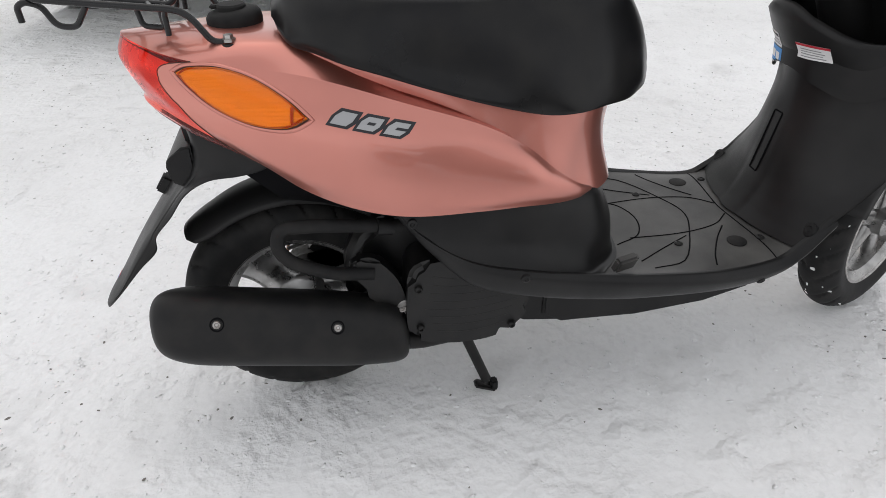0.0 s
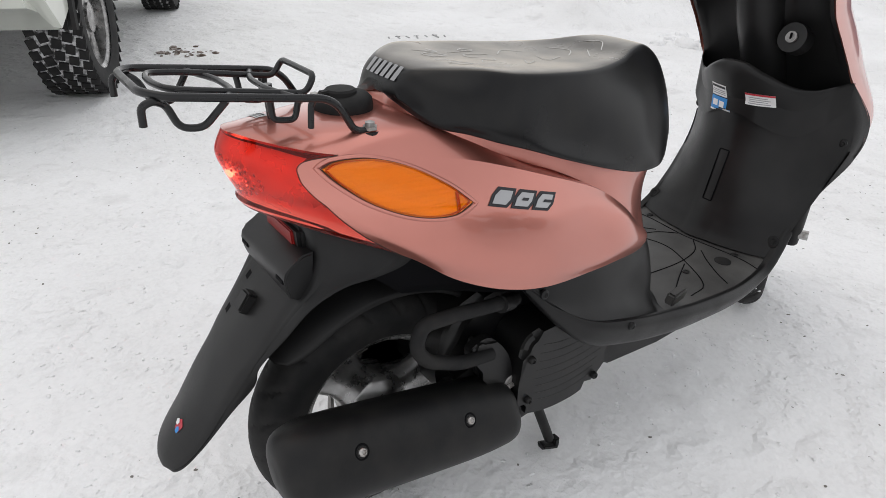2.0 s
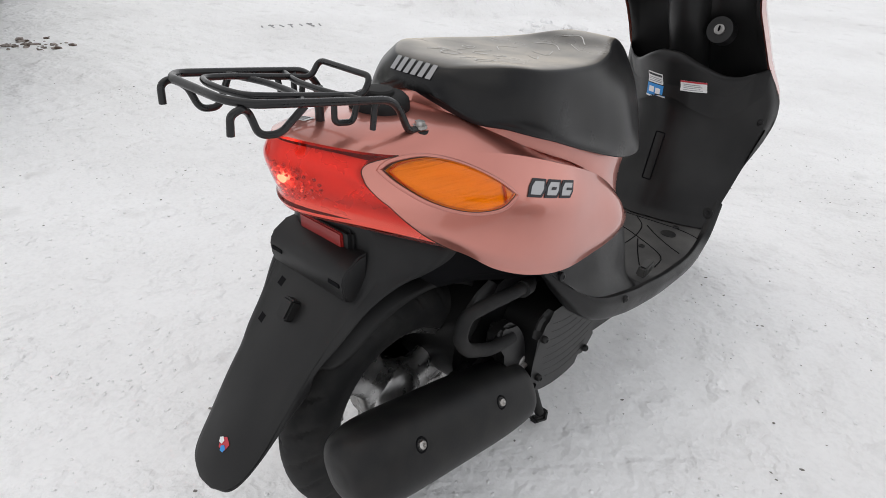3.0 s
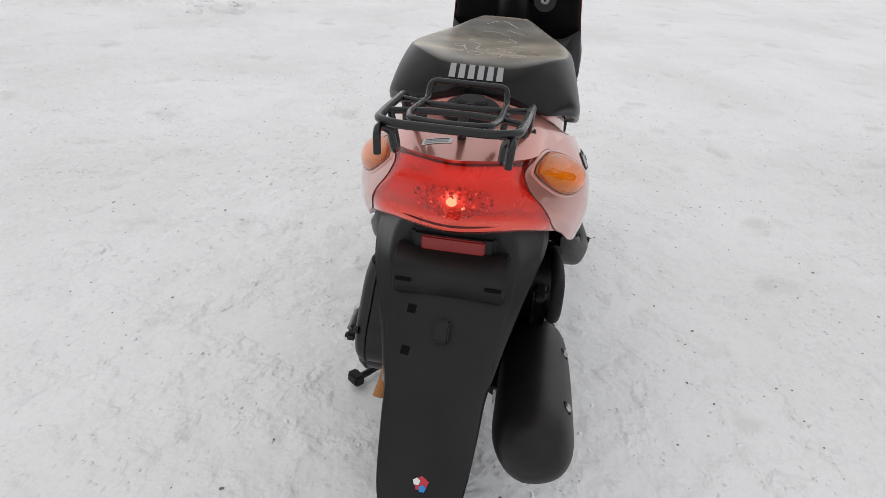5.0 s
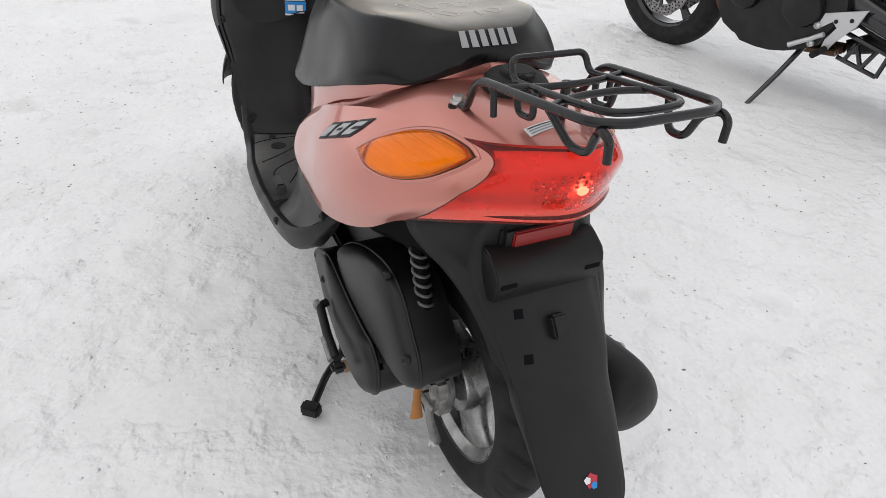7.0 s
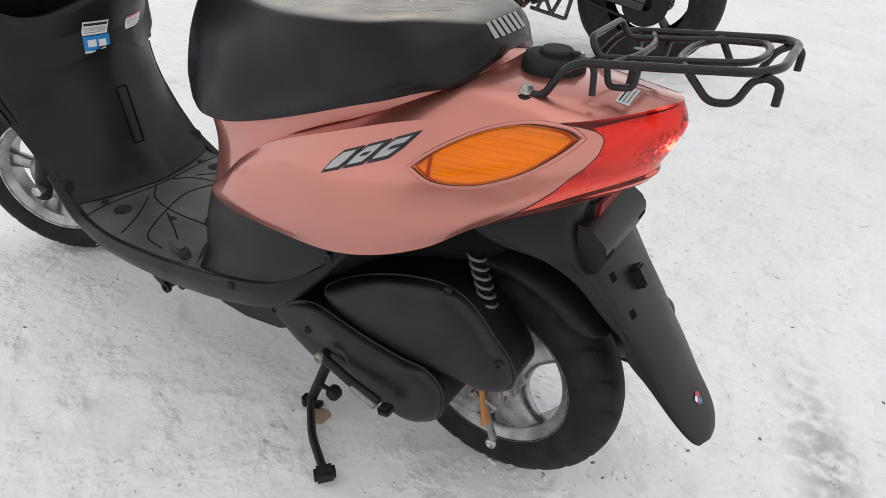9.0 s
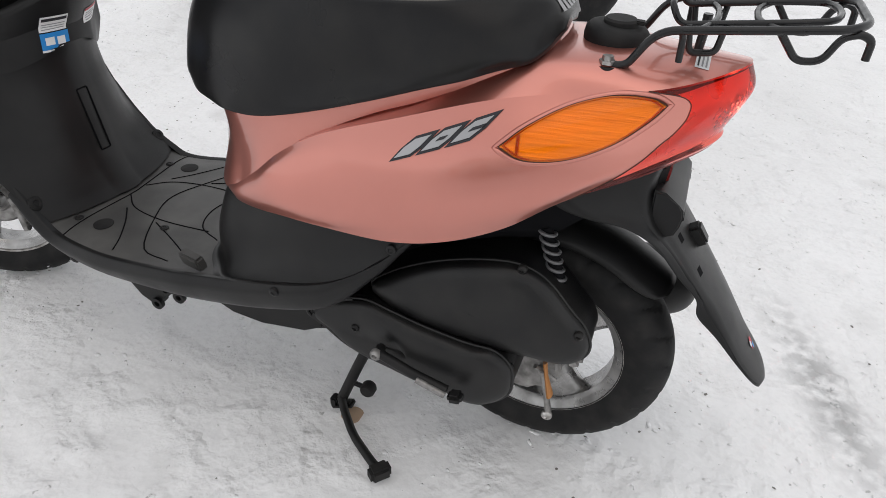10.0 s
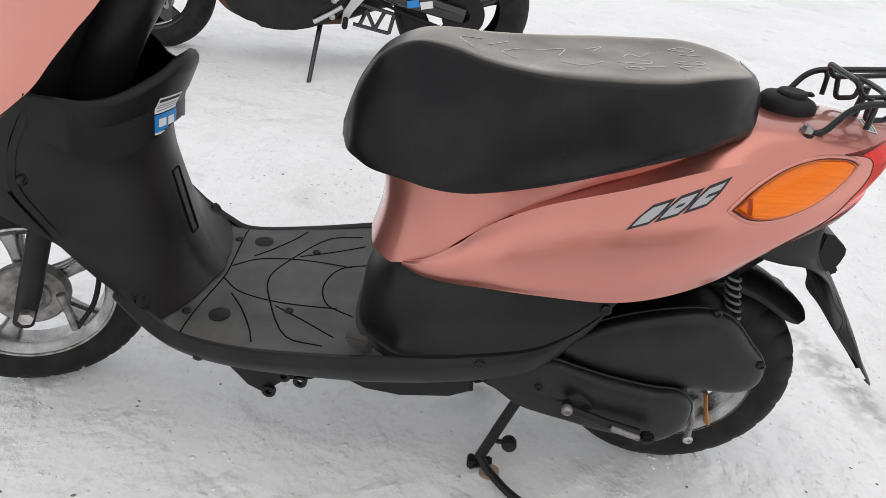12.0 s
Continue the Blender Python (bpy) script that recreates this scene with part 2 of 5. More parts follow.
def grid(rows, closed_u=False, closed_v=False, cap=False, bm=None):
    """A skin over rows of points."""
    bm = bm or bmesh.new()
    vs = [[bm.verts.new(p) for p in r] for r in rows]
    nr, nc = len(vs), len(vs[0])
    for i in range(nr if closed_u else nr - 1):
        for j in range(nc if closed_v else nc - 1):
            q = [vs[i][j], vs[i][(j + 1) % nc], vs[(i + 1) % nr][(j + 1) % nc], vs[(i + 1) % nr][j]]
            bm.faces.new(q)
    if cap:
        bm.faces.new(vs[0])
        bm.faces.new(vs[-1][::-1])
    return bm


def tube(pts, r, n=10, closed=False, bm=None, flat=1.0):
    pts = [Vector(p) for p in pts]
    m = len(pts)
    up, rows = None, []
    for i, p in enumerate(pts):
        a = pts[i - 1] if (i or closed) else p
        b = pts[(i + 1) % m] if (i < m - 1 or closed) else p
        d = (b - a).normalized()
        if up is None:
            up = Vector((0, 0, 1)) if abs(d.z) < 0.9 else Vector((1, 0, 0))
        side = d.cross(up).normalized()
        up = side.cross(d).normalized()
        rr = r[i] if isinstance(r, (list, tuple)) else r
        rows.append([p + side * math.cos(2 * math.pi * k / n) * rr + up * math.sin(2 * math.pi * k / n) * rr * flat for k in range(n)])
    return grid(rows, closed, True, not closed, bm)


def lathe(profile, n=48, axis="y", at=(0, 0, 0), closed=False, bm=None):
    """Turns a profile of (along the axis, radius)."""
    at = Vector(at)
    rows = []
    for k in range(n):
        c, s = math.cos(2 * math.pi * k / n), math.sin(2 * math.pi * k / n)
        if axis == "y":
            rows.append([at + Vector((r * c, a, r * s)) for a, r in profile])
        elif axis == "x":
            rows.append([at + Vector((a, r * c, r * s)) for a, r in profile])
        else:
            rows.append([at + Vector((r * c, r * s, a)) for a, r in profile])
    return grid(rows, True, closed, False, bm)


def box(size, at=(0, 0, 0), rot=(0, 0, 0), bev=0.003, bm=None):
    own = bmesh.new()
    bmesh.ops.create_cube(own, size=1)
    bmesh.ops.scale(own, vec=size, verts=own.verts)
    if bev:
        bmesh.ops.bevel(own, geom=own.edges[:], offset=bev, segments=2, affect="EDGES")
    bmesh.ops.transform(own, matrix=pose(*at, *rot), verts=own.verts)
    if bm is None:
        return own
    merge(bm, own)
    return bm


def merge(bm, other):
    vm = {v: bm.verts.new(v.co) for v in other.verts}
    for f in other.faces:
        try:
            bm.faces.new([vm[v] for v in f.verts])
        except ValueError:
            pass
    other.free()
    return bm


def slab(outline, y0, y1, bev=0.004, bm=None, crown=0.0):
    """An outline of (x, z), between two values of y, with rounded rims."""
    own = bmesh.new()
    a = [own.verts.new((x, y0, z)) for x, z in outline]
    b = [own.verts.new((x, y1, z)) for x, z in outline]
    n = len(a)
    fa, fb = own.faces.new(a), own.faces.new(b[::-1])
    for i in range(n):
        own.faces.new((a[i], b[i], b[(i + 1) % n], a[(i + 1) % n]))
    if bev:
        es = [e for e in own.edges if abs(e.verts[0].co.y - e.verts[1].co.y) < 1e-6]
        bmesh.ops.bevel(own, geom=es, offset=bev, segments=3, affect="EDGES")
    if bm is None:
        return own
    return merge(bm, own)


def curvy(outline, n=4):
    """A closed outline made smooth."""
    p = [Vector((*q, 0)) for q in outline]
    out = []
    m = len(p)
    for i in range(m):
        q = [p[(i - 1) % m], p[i], p[(i + 1) % m], p[(i + 2) % m]]
        for k in range(n):
            v = crom(q, 1 + k / n)
            out.append((v[0], v[1]))
    return out


def flip(bm):
    """The mirror image across the middle plane."""
    for v in bm.verts:
        v.co.y = -v.co.y
    bmesh.ops.reverse_faces(bm, faces=bm.faces)
    return bm


def bolt(at, d, r=0.007, h=0.004, bm=None):
    """A flanged screw head at a place, facing along d."""
    own = bmesh.new()
    lathe([(-0.002, r), (h * 0.5, r), (h * 0.8, r * 0.85), (h, r * 0.5), (h * 0.6, r * 0.34), (h * 0.6, 0.0001)], 14, "z", bm=own)
    m = Matrix.Translation(at) @ Vector(d).to_track_quat("Z", "Y").to_matrix().to_4x4()
    bmesh.ops.transform(own, matrix=m, verts=own.verts)
    return own if bm is None else merge(bm, own)


def part(name, bm, material, parent, label="", sharp=38):
    bmesh.ops.recalc_face_normals(bm, faces=bm.faces)
    lim = radians(sharp)
    for e in bm.edges:
        if len(e.link_faces) == 2 and e.calc_face_angle(0) > lim:
            e.smooth = False
    for f in bm.faces:
        f.smooth = True
    me = bpy.data.meshes.new(name)
    bm.to_mesh(me)
    bm.free()
    me.materials.append(material)
    ob = new(name, me)
    ob.parent = parent
    if label:
        tagged(ob, label)
    return ob


# ---- ground ----
def spread(c, near, step, far, grow):
    """Grid lines, close together near c and further apart away from it."""
    one, d, s = [0.0], 0.0, step
    while d < far:
        if d > near:
            s *= grow
        d += s
        one.append(d)
    return [c - v for v in one[:0:-1]] + [c + v for v in one]


def snow_height(x, y):
    near = 1.0 if -3 < x < 6 and -4 < y < 5 else 0.6
    rough = 0.22 + 1.2 * max(0.0, noise.noise((x * 1.7, y * 1.7, 12)) * 1.9 - 0.1)
    for cx, cy, rad in ((1.0, -0.75, 0.7), (0.9, 1.0, 0.8), (-0.4, -0.7, 0.3), (0.65, 0.6, 0.5)):
        rough += 0.6 * max(0.0, 1 - math.hypot(x - cx, y - cy) / rad)
    h = 0.010 * noise.noise((x * 2.1, y * 2.1, 3)) + rough * (0.006 * noise.noise((x * 8, y * 8, 9)) + 0.0065 * noise.noise((x * 21, y * 21, 5)))
    h += rough * 0.007 * abs(noise.noise((x * 33, y * 33, 1)))
    # a wheel track beside the scooter
    for x0, slope, wide in ((-0.62, 0.10, 0.11), (-2.0, 0.22, 0.16)):
        d = x - x0 + slope * (y + 0.5)
        if abs(d) < wide and y < 0.45:
            fade = max(0.0, min(1.0, 0.55 + 1.6 * noise.noise((x * 2.3, y * 2.3, 31))))
            h += fade * (-0.009 * (1 - (d / wide) ** 2) + 0.006 * max(0.0, math.sin(y * 130 + 45 * abs(d))))
    # flat under wheels and stand
    for cx, cy in ((0.0, 0.0), (1.12, 0.0), (0.31, 0.11), (0.31, -0.11), (0.19, 0.22)):
        q = math.hypot(x - cx, y - cy)
        if q < 0.16:
            h = h * (q / 0.16) ** 2
    far = max(0.0, math.hypot(x - 1, y) - 8)
    h = h * near + 0.03 * min(far, 6) * noise.noise((x * 0.35, y * 0.35, 2))
    # a bank of cleared snow beyond the yard
    d = x - 15.5 - 0.8 * math.sin(y * 0.4)
    if abs(d) < 2.2:
        h += (0.9 + 0.35 * noise.noise((x * 0.9, y * 0.9, 7))) * (1 - (d / 2.2) ** 2) ** 1.5
    # a low ridge of thrown snow past the yard
    d = (x - 3.95) * 0.267 + (y - 3.02) * 0.964 + 0.14 * noise.noise((x * 1.3, y * 1.3, 6))
    if 0 < d < 1.8 and 3.5 < x < 9:
        rise = min(1.0, d / 0.22) * min(1.0, (1.8 - d) / 0.7) * min(1.0, (x - 3.5) / 0.5)
        h += rise * (0.20 + 0.14 * noise.noise((x * 1.9, y * 1.9, 4)) + 0.09 * noise.noise((x * 5, y * 5, 8)))
    return h - 0.004


gx, gy = spread(0.5, 1.9, 0.016, 400, 1.07), spread(0.0, 2.0, 0.016, 400, 1.07)
ground = part("ground", grid([[(x, y, snow_height(x, y) if abs(x) < 40 and abs(y) < 40 else 0) for y in gy] for x in gx]), snow, None, sharp=180)
tagged(ground, "trodden white snow with tracks and dirt specks", "ground", kind="structure")


# ---- the scooter ----
scooter = tagged(new("scooter"), "rose copper and black scooter on its stand in snow", "motor scooter")

# long lines of the rear body, from the crease behind the nose to the middle of the tail; rows go from the lower edge to the shoulder
HEM = [(.482, .121, .420), (.452, .143, .421), (.41, .158, .425), (.355, .171, .433), (.29, .178, .437), (.19, .184, .445), (.115, .174, .460), (.045, .158, .490), (-.020, .137, .534), (-.115, .092, .577), (-.172, 0, .592)]
BELLY = [(.483, .122, .422), (.453, .145, .428), (.412, .162, .438), (.36, .176, .454), (.29, .182, .459), (.19, .188, .474), (.110, .182, .496), (.030, .165, .526), (-.055, .135, .570), (-.128, .088, .603), (-.180, 0, .612)]
WAIST = [(.483, .1225, .424), (.453, .1455, .435), (.413, .162, .453), (.365, .173, .478), (.29, .177, .502), (.19, .187, .510), (.100, .183, .536), (.020, .163, .565), (-.092, .116, .604), (-.149, .076, .630), (-.191, 0, .637)]
FLANK = [(.483, .1225, .426), (.452, .1445, .442), (.412, .157, .468), (.369, .163, .502), (.298, .164, .538), (.19, .179, .556), (.090, .171, .588), (.005, .148, .609), (-.124, .092, .639), (-.165, .061, .657), (-.199, 0, .664)]
SHOULDER = [(.482, .1215, .428), (.450, .1415, .449), (.409, .1485, .482), (.368, .1475, .519), (.302, .149, .560), (.19, .153, .606), (.085, .135, .641), (.000, .113, .657), (-.090, .091, .669), (-.150, .054, .682), (-.188, 0, .692)]
BODY = np.array([HEM, BELLY, WAIST, FLANK, SHOULDER])


def body_at(k, v):
    ext = np.concatenate([2 * BODY[:, :1] - BODY[:, 1:2], BODY, BODY[:, 9:10] * [1, -1, 1]], 1)
    cols = [crom(ext[i], k + 1) for i in range(5)]
    return Vector(crom(cols, v * 4))


LENS_EDGE = [(0, 8.05), (.05, 8.20), (.15, 8.35), (.30, 8.38), (.45, 8.25), (.60, 8.12), (.70, 8.06), (.79, 8.13), (.87, 8.28), (.93, 8.24), (1.0, 7.93)]


def edge_k(v):
    """Where the paint ends and the tail lens begins, with a horn that runs forward along the cover."""
    return float(row(LENS_EDGE, v)[0])


def side_panel(sign):
    rows = []
    nk, nv = 130, 48
    for i in range(nk + 1):
        r = [body_at(edge_k(j / nv) * i / nk, j / nv) for j in range(nv + 1)]
        lip = [r[0] + Vector((0, -0.012 if r[0].y > 0.02 else 0, 0.006))]
        top = [r[-1] + Vector((0, -0.010 if r[-1].y > 0.02 else 0, -0.004))]
        rows.append(lip + r + top)
    end = [p + Vector((0.010, -0.010, 0)) for p in rows[-1]]
    bm = grid(rows + [end])
    return bm if sign > 0 else flip(bm)


for s in (1, -1):
    part("side_panel", side_panel(s), paint, scooter, "rose copper painted side panel with clear coat", 50)

# tail lamp: mirror bowl, bulb and red lens
tail_light = tagged(new("tail_light"), "red tail light with a lit bulb")
tail_light.parent = scooter


def tail_patch(shrink, lip, v0=0.0, v1=1.0):
    rows = []
    for j in range(57):
        v = v0 + (v1 - v0) * j / 56
        r = []
        for i in range(-40, 41):
            s = i / 40
            p = body_at(10 - (10 - edge_k(v)) * abs(s), v)
            p.y = math.copysign(p.y, s) if s else 0.0
            out = Vector((p.x - 0.06, p.y, 0)).normalized()
            rear = 1 - abs(s) ** 3
            p = p - out * shrink
            p += out * lip * rear * math.exp(-((v - 0.10) / 0.06) ** 2)
            p += out * 0.5 * lip * rear * max(0.0, 0.09 - v) / 0.09
            r.append(p)
        rows.append(r)
    return grid(rows)


lens = part("lens", tail_patch(0.0005, 0.005), red_lens, tail_light, "glossy red lens wrapping round the tail", 60)
lens.visible_shadow = False
part("reflector", tail_patch(0.017, 0.0, 0.0, 0.90), bowl, tail_light, "mirrored lamp bowl", 60)
# dark strip behind the lens top; the rack's reflection is painted into its colour
part("housing_top", tail_patch(0.013, 0.0, 0.905, 1.0), gasket_brown, tail_light, "dark upper edge of the lamp housing with a reflection painted in", 60)
bm = bmesh.new()
bmesh.ops.create_uvsphere(bm, u_segments=16, v_segments=10, radius=0.006)
bmesh.ops.translate(bm, vec=(-0.181, 0, 0.638), verts=bm.verts)
part("bulb", bm, lit, tail_light, "lit bulb")
# mirrored facets in rings round the bulb
rr = random.Random(7)
for ring, (ry, rz, count) in enumerate(((.015, .012, 12), (.024, .017, 18), (.034, .021, 22), (.045, .022, 20))):
    for q in range(count):
        a = 2 * math.pi * (q + 0.5 * (ring % 2)) / count
        y, z = ry * math.cos(a), 0.634 + rz * math.sin(a)
        x = -0.1795 + 0.38 * abs(y) + (z - 0.634) * -0.30
        bm = box((0.003, 0.0042, 0.0042), (x, y, z), (rr.uniform(-30, 30), rr.uniform(-40, 40), rr.uniform(-40, 40)), 0.0005)
        part("facet", bm, chrome, tail_light, "mirrored facet")
for s in (1, -1):
    edge = [body_at(edge_k(i / 70), i / 70) for i in range(71)]
    part("lens_gap", tube([Vector((p.x - .0008, p.y * s, p.z)) for p in edge], 0.0006, 6), gasket_brown, tail_light, "dark gap beside the painted panel")

# dark filler added inside the outer skin, to stop views through it
core_rows = []
for x, w, z0, z1 in ((-.12, .05, .56, .63), (-.06, .09, .50, .63), (0, .11, .45, .63), (.06, .12, .44, .62), (.15, .13, .41, .60), (.30, .135, .37, .56), (.42, .10, .34, .55), (.47, .06, .33, .54)):
    core_rows.append([Vector((x, w * c, z)) for c, z in ((1, z0 + .02), (1, z1), (-1, z1), (-1, z0 + .02), (-.85, z0), (.85, z0))])
part("inner_frame_cover", grid(core_rows, False, True, True), dark, scooter, "added dark filler that stands for the shaded inside of the body")

# strip between body and seat that widens into the nose under the seat: lower edge, upper edge
COLLAR_LOW = [(.028, 0, .688), (.031, .045, .687), (.038, .068, .684), (.050, .086, .678), (.068, .098, .668), (.095, .108, .655), (.135, .118, .637), (.18, .126, .617), (.225, .131, .599), (.268, .135, .579), (.306, .138, .558), (.345, .140, .533), (.385, .139, .502), (.420, .136, .468), (.455, .126, .428), (.497, .107, .413), (.535, .064, .412), (.549, 0, .412)]
COLLAR_TOP = [(.036, 0, .712), (.039, .043, .708), (.046, .064, .702), (.056, .082, .694), (.072, .095, .686), (.097, .108, .676), (.135, .118, .664), (.18, .126, .648), (.225, .131, .633), (.268, .132, .616), (.31, .132, .602), (.35, .130, .588), (.39, .128, .580), (.433, .124, .577), (.472, .115, .577), (.508, .092, .578), (.535, .055, .580), (.545, 0, .581)]

# the point of the shoulder line that faces each point of the strip
FACING = [10, 9.2, 8.4, 7.5, 6.8, 6.15, 5.6, 5.15, 4.72, 4.3, 3.95, 3.6]


def ease(a, b, x):
    f = min(1.0, max(0.0, (x - a) / (b - a)))
    return f * f * (3 - 2 * f)


def collar_at(c):
    """Lower and upper edge of the strip, and the way outwards."""
    low, top = Vector(crom(COLLAR_LOW, c)), Vector(crom(COLLAR_TOP, c))
    d = Vector(crom(COLLAR_LOW, min(17, c + .05))) - Vector(crom(COLLAR_LOW, max(0, c - .05)))
    out = Vector((-d.y, d.x, 0)).normalized() if 0.05 < c < 16.95 else Vector((-1 if c < 1 else 1, 0, 0))
    return low, top, out


for s in (1, -1):
    strip = []
    for i in range(181):
        c = 17.0 * i / 180
        low, top, out = collar_at(c)
        waist = 0.016 * ease(11.0, 15.5, c)
        skirt = [top - out * 0.02 + Vector((0, 0, 0.01))]
        for j in range(15):
            w = j / 14
            skirt.append(top.lerp(low, w) - out * waist * math.sin(math.pi * w) ** 1.2 + out * 0.0008 * math.sin(math.pi * w))
        tuck = [low - out * 0.004 - Vector((0, 0, 0.002)), low - out * 0.02 - Vector((0, 0, 0.004))]
        strip.append(skirt + tuck)
    bm = grid(strip)
    part("seat_collar", bm if s > 0 else flip(bm), paint, scooter, "rose copper strip under the seat edge and round the nose", 50)

# cover over the tail, running forward into the hollow under the strip
rows = []
for i in range(-150, 151):
    c = 11.0 * abs(i) / 150
    low, top, out = collar_at(c)
    e = body_at(float(crom(np.array([[q] for q in FACING]), c)[0]), 1.0)
    deep = (1 - ease(0.24, 0.35, low.x)) * ease(0.08, 0.20, low.x)
    dome = 1 - ease(0.03, 0.13, low.x)
    start = low - out * (0.0012 + 0.005 * deep) + Vector((0, 0, 0.003))
    r = [start + Vector((0, 0, 0.004)) - out * 0.006]
    for j in range(25):
        w = j / 24
        p = start.lerp(e, w)
        p.z = start.z + (e.z - start.z) * (w ** (1 + 1.0 * dome)) + 0.004 * dome * math.sin(math.pi * w)
        p -= out * deep * 0.007 * math.sin(math.pi * min(1.0, w ** 0.55)) * (1 - w) ** 0.4
        p -= Vector((0, 0, 0.002)) * deep * math.sin(math.pi * w)
        r.append(p)
    r.append(e + Vector((0, -0.004 if e.y > 0.01 else 0, -0.004)))
    rows.append([Vector((p.x, p.y * (1 if i >= 0 else -1), p.z)) for p in r])
part("tail_cover", grid(rows), paint, scooter, "rose copper painted tail cover with a hollow under the seat strip", 60)

# seat: x, half width low, low z, half width of the top, side bulge, top z
SEAT = [(.025, .033, .703, .019, .044, .721), (.035, .076, .689, .042, .070, .734), (.050, .104, .679, .060, .098, .743), (.081, .126, .672, .086, .128, .747), (.117, .145, .660, .106, .143, .747), (.164, .152, .644, .120, .148, .741), (.233, .156, .618, .123, .145, .735), (.314, .158, .590, .114, .146, .729), (.393, .150, .566, .090, .145, .729), (.448, .144, .562, .066, .130, .734), (.497, .118, .559, .050, .111, .731), (.542, .087, .553, .040, .083, .708), (.571, .062, .556, .030, .063, .671), (.587, .045, .560, .021, .042, .633), (.597, .022, .569, .012, .024, .600)]
rows = []
for i in range(97):
    f = i / 96
    f = f - 0.10 * math.sin(2 * math.pi * f) / (2 * math.pi) * 5 * 0.6
    x, yl, zl, yt, yb, zt = crom(SEAT, f * (len(SEAT) - 1))
    h = zt - zl
    dish = 0.006 * ease(0.04, 0.12, x) * (1 - ease(0.38, 0.46, x))
    half = [(yl - 0.022, zl + 0.004), (yl - 0.004, zl), (yl, zl + 0.006), (yb + 0.002, zl + 0.22 * h), (0.62 * yb + 0.38 * yt + 0.002, zl + 0.62 * h), (yt + 0.008, zt - 0.12 * h), (yt - 0.006, zt - 0.018 * h), (yt * 0.55, zt - 0.003 * h - 0.6 * dish), (0.0001, zt - dish)]
    c = [crom(half, 8 * j / 28) for j in range(29)]
    r = [Vector((x, y, z)) for y, z in c] + [Vector((x, -y, z)) for y, z in c[-2::-1]]
    rows.append(r)
bm = grid(rows, cap=True)
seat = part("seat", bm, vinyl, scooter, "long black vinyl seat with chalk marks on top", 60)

# skirts below the panels, with the sill along the floor
SKIRT_TOP = [(.517, 0, .428), (.507, .060, .427), (.480, .108, .428), (.40, .148, .433), (.29, .168, .442), (.19, .174, .451), (.165, .166, .458), (.140, .158, .468)]
SKIRT_UPPER = [(.528, 0, .402), (.518, .070, .402), (.488, .125, .404), (.41, .158, .400), (.30, .176, .404), (.205, .182, .418), (.175, .172, .440), (.150, .160, .458)]
SKIRT_MIDDLE = [(.551, 0, .345), (.537, .083, .345), (.496, .138, .344), (.43, .164, .350), (.33, .186, .366), (.235, .192, .390), (.190, .179, .424), (.158, .161, .448)]
SKIRT_LOWER = [(.556, 0, .288), (.543, .088, .288), (.500, .142, .293), (.458, .182, .305), (.37, .206, .334), (.275, .204, .362), (.210, .187, .402), (.165, .162, .444)]
SKIRT_FOOT = [(.562, 0, .280), (.551, .097, .280), (.512, .154, .286), (.466, .199, .309), (.37, .214, .337), (.275, .209, .364), (.210, .188, .403), (.165, .162, .442)]
SKIRT = np.array([SKIRT_TOP, SKIRT_UPPER, SKIRT_MIDDLE, SKIRT_LOWER, SKIRT_FOOT])
for s in (1, -1):
    rows = []
    for i in range(71):
        k = 7 * i / 70
        cols = [crom(np.concatenate([SKIRT[q, 1:2] * [1, -1, 1], SKIRT[q]]), k + 1) for q in range(5)]
        rows.append([Vector(crom(cols, 4 * j / 20)) for j in range(21)])
    bm = grid(rows)
    part("skirt_cover", bm if s > 0 else flip(bm), plastic, scooter, "black grained plastic skirt below the panel", 50)

# the sill: upper outer edge, middle, lower edge
SILL_EDGE = [(.905, .160, .338), (.852, .170, .292), (.808, .176, .272), (.70, .195, .278), (.566, .209, .300), (.48, .213, .316), (.37, .217, .341), (.275, .211, .367), (.210, .190, .403), (.168, .163, .440)]
SILL_FACE = [(.911, .170, .325), (.857, .180, .277), (.808, .186, .256), (.70, .205, .262), (.566, .217, .284), (.48, .220, .300), (.37, .222, .325), (.275, .214, .352), (.210, .189, .395), (.168, .163, .437)]
SILL_UNDER = [(.905, .152, .300), (.847, .162, .252), (.792, .170, .230), (.70, .185, .232), (.566, .198, .248), (.48, .203, .262), (.37, .207, .288), (.275, .202, .320), (.210, .183, .380), (.168, .161, .432)]
SILL_BACK = [(.880, .112, .290), (.826, .122, .240), (.782, .127, .218), (.70, .140, .222), (.566, .150, .238), (.48, .155, .252), (.37, .160, .280), (.275, .165, .316), (.210, .160, .378), (.168, .155, .430)]
SILL = np.array([SILL_EDGE, SILL_FACE, SILL_UNDER, SILL_BACK])
for s in (1, -1):
    rows = []
    for i in range(81):
        k = 9 * i / 80
        cols = [crom(SILL[q], k) for q in range(4)]
        e = Vector(cols[0])
        inner = [e + Vector((0, -0.012, -0.003)), e + Vector((0, -0.003, 0.0005))]
        rows.append(inner + [Vector(crom(cols, 3 * j / 14)) for j in range(15)])
    bm = grid(rows)
    part("sill", bm if s > 0 else flip(bm), plastic, scooter, "black plastic sill along the footboard", 50)

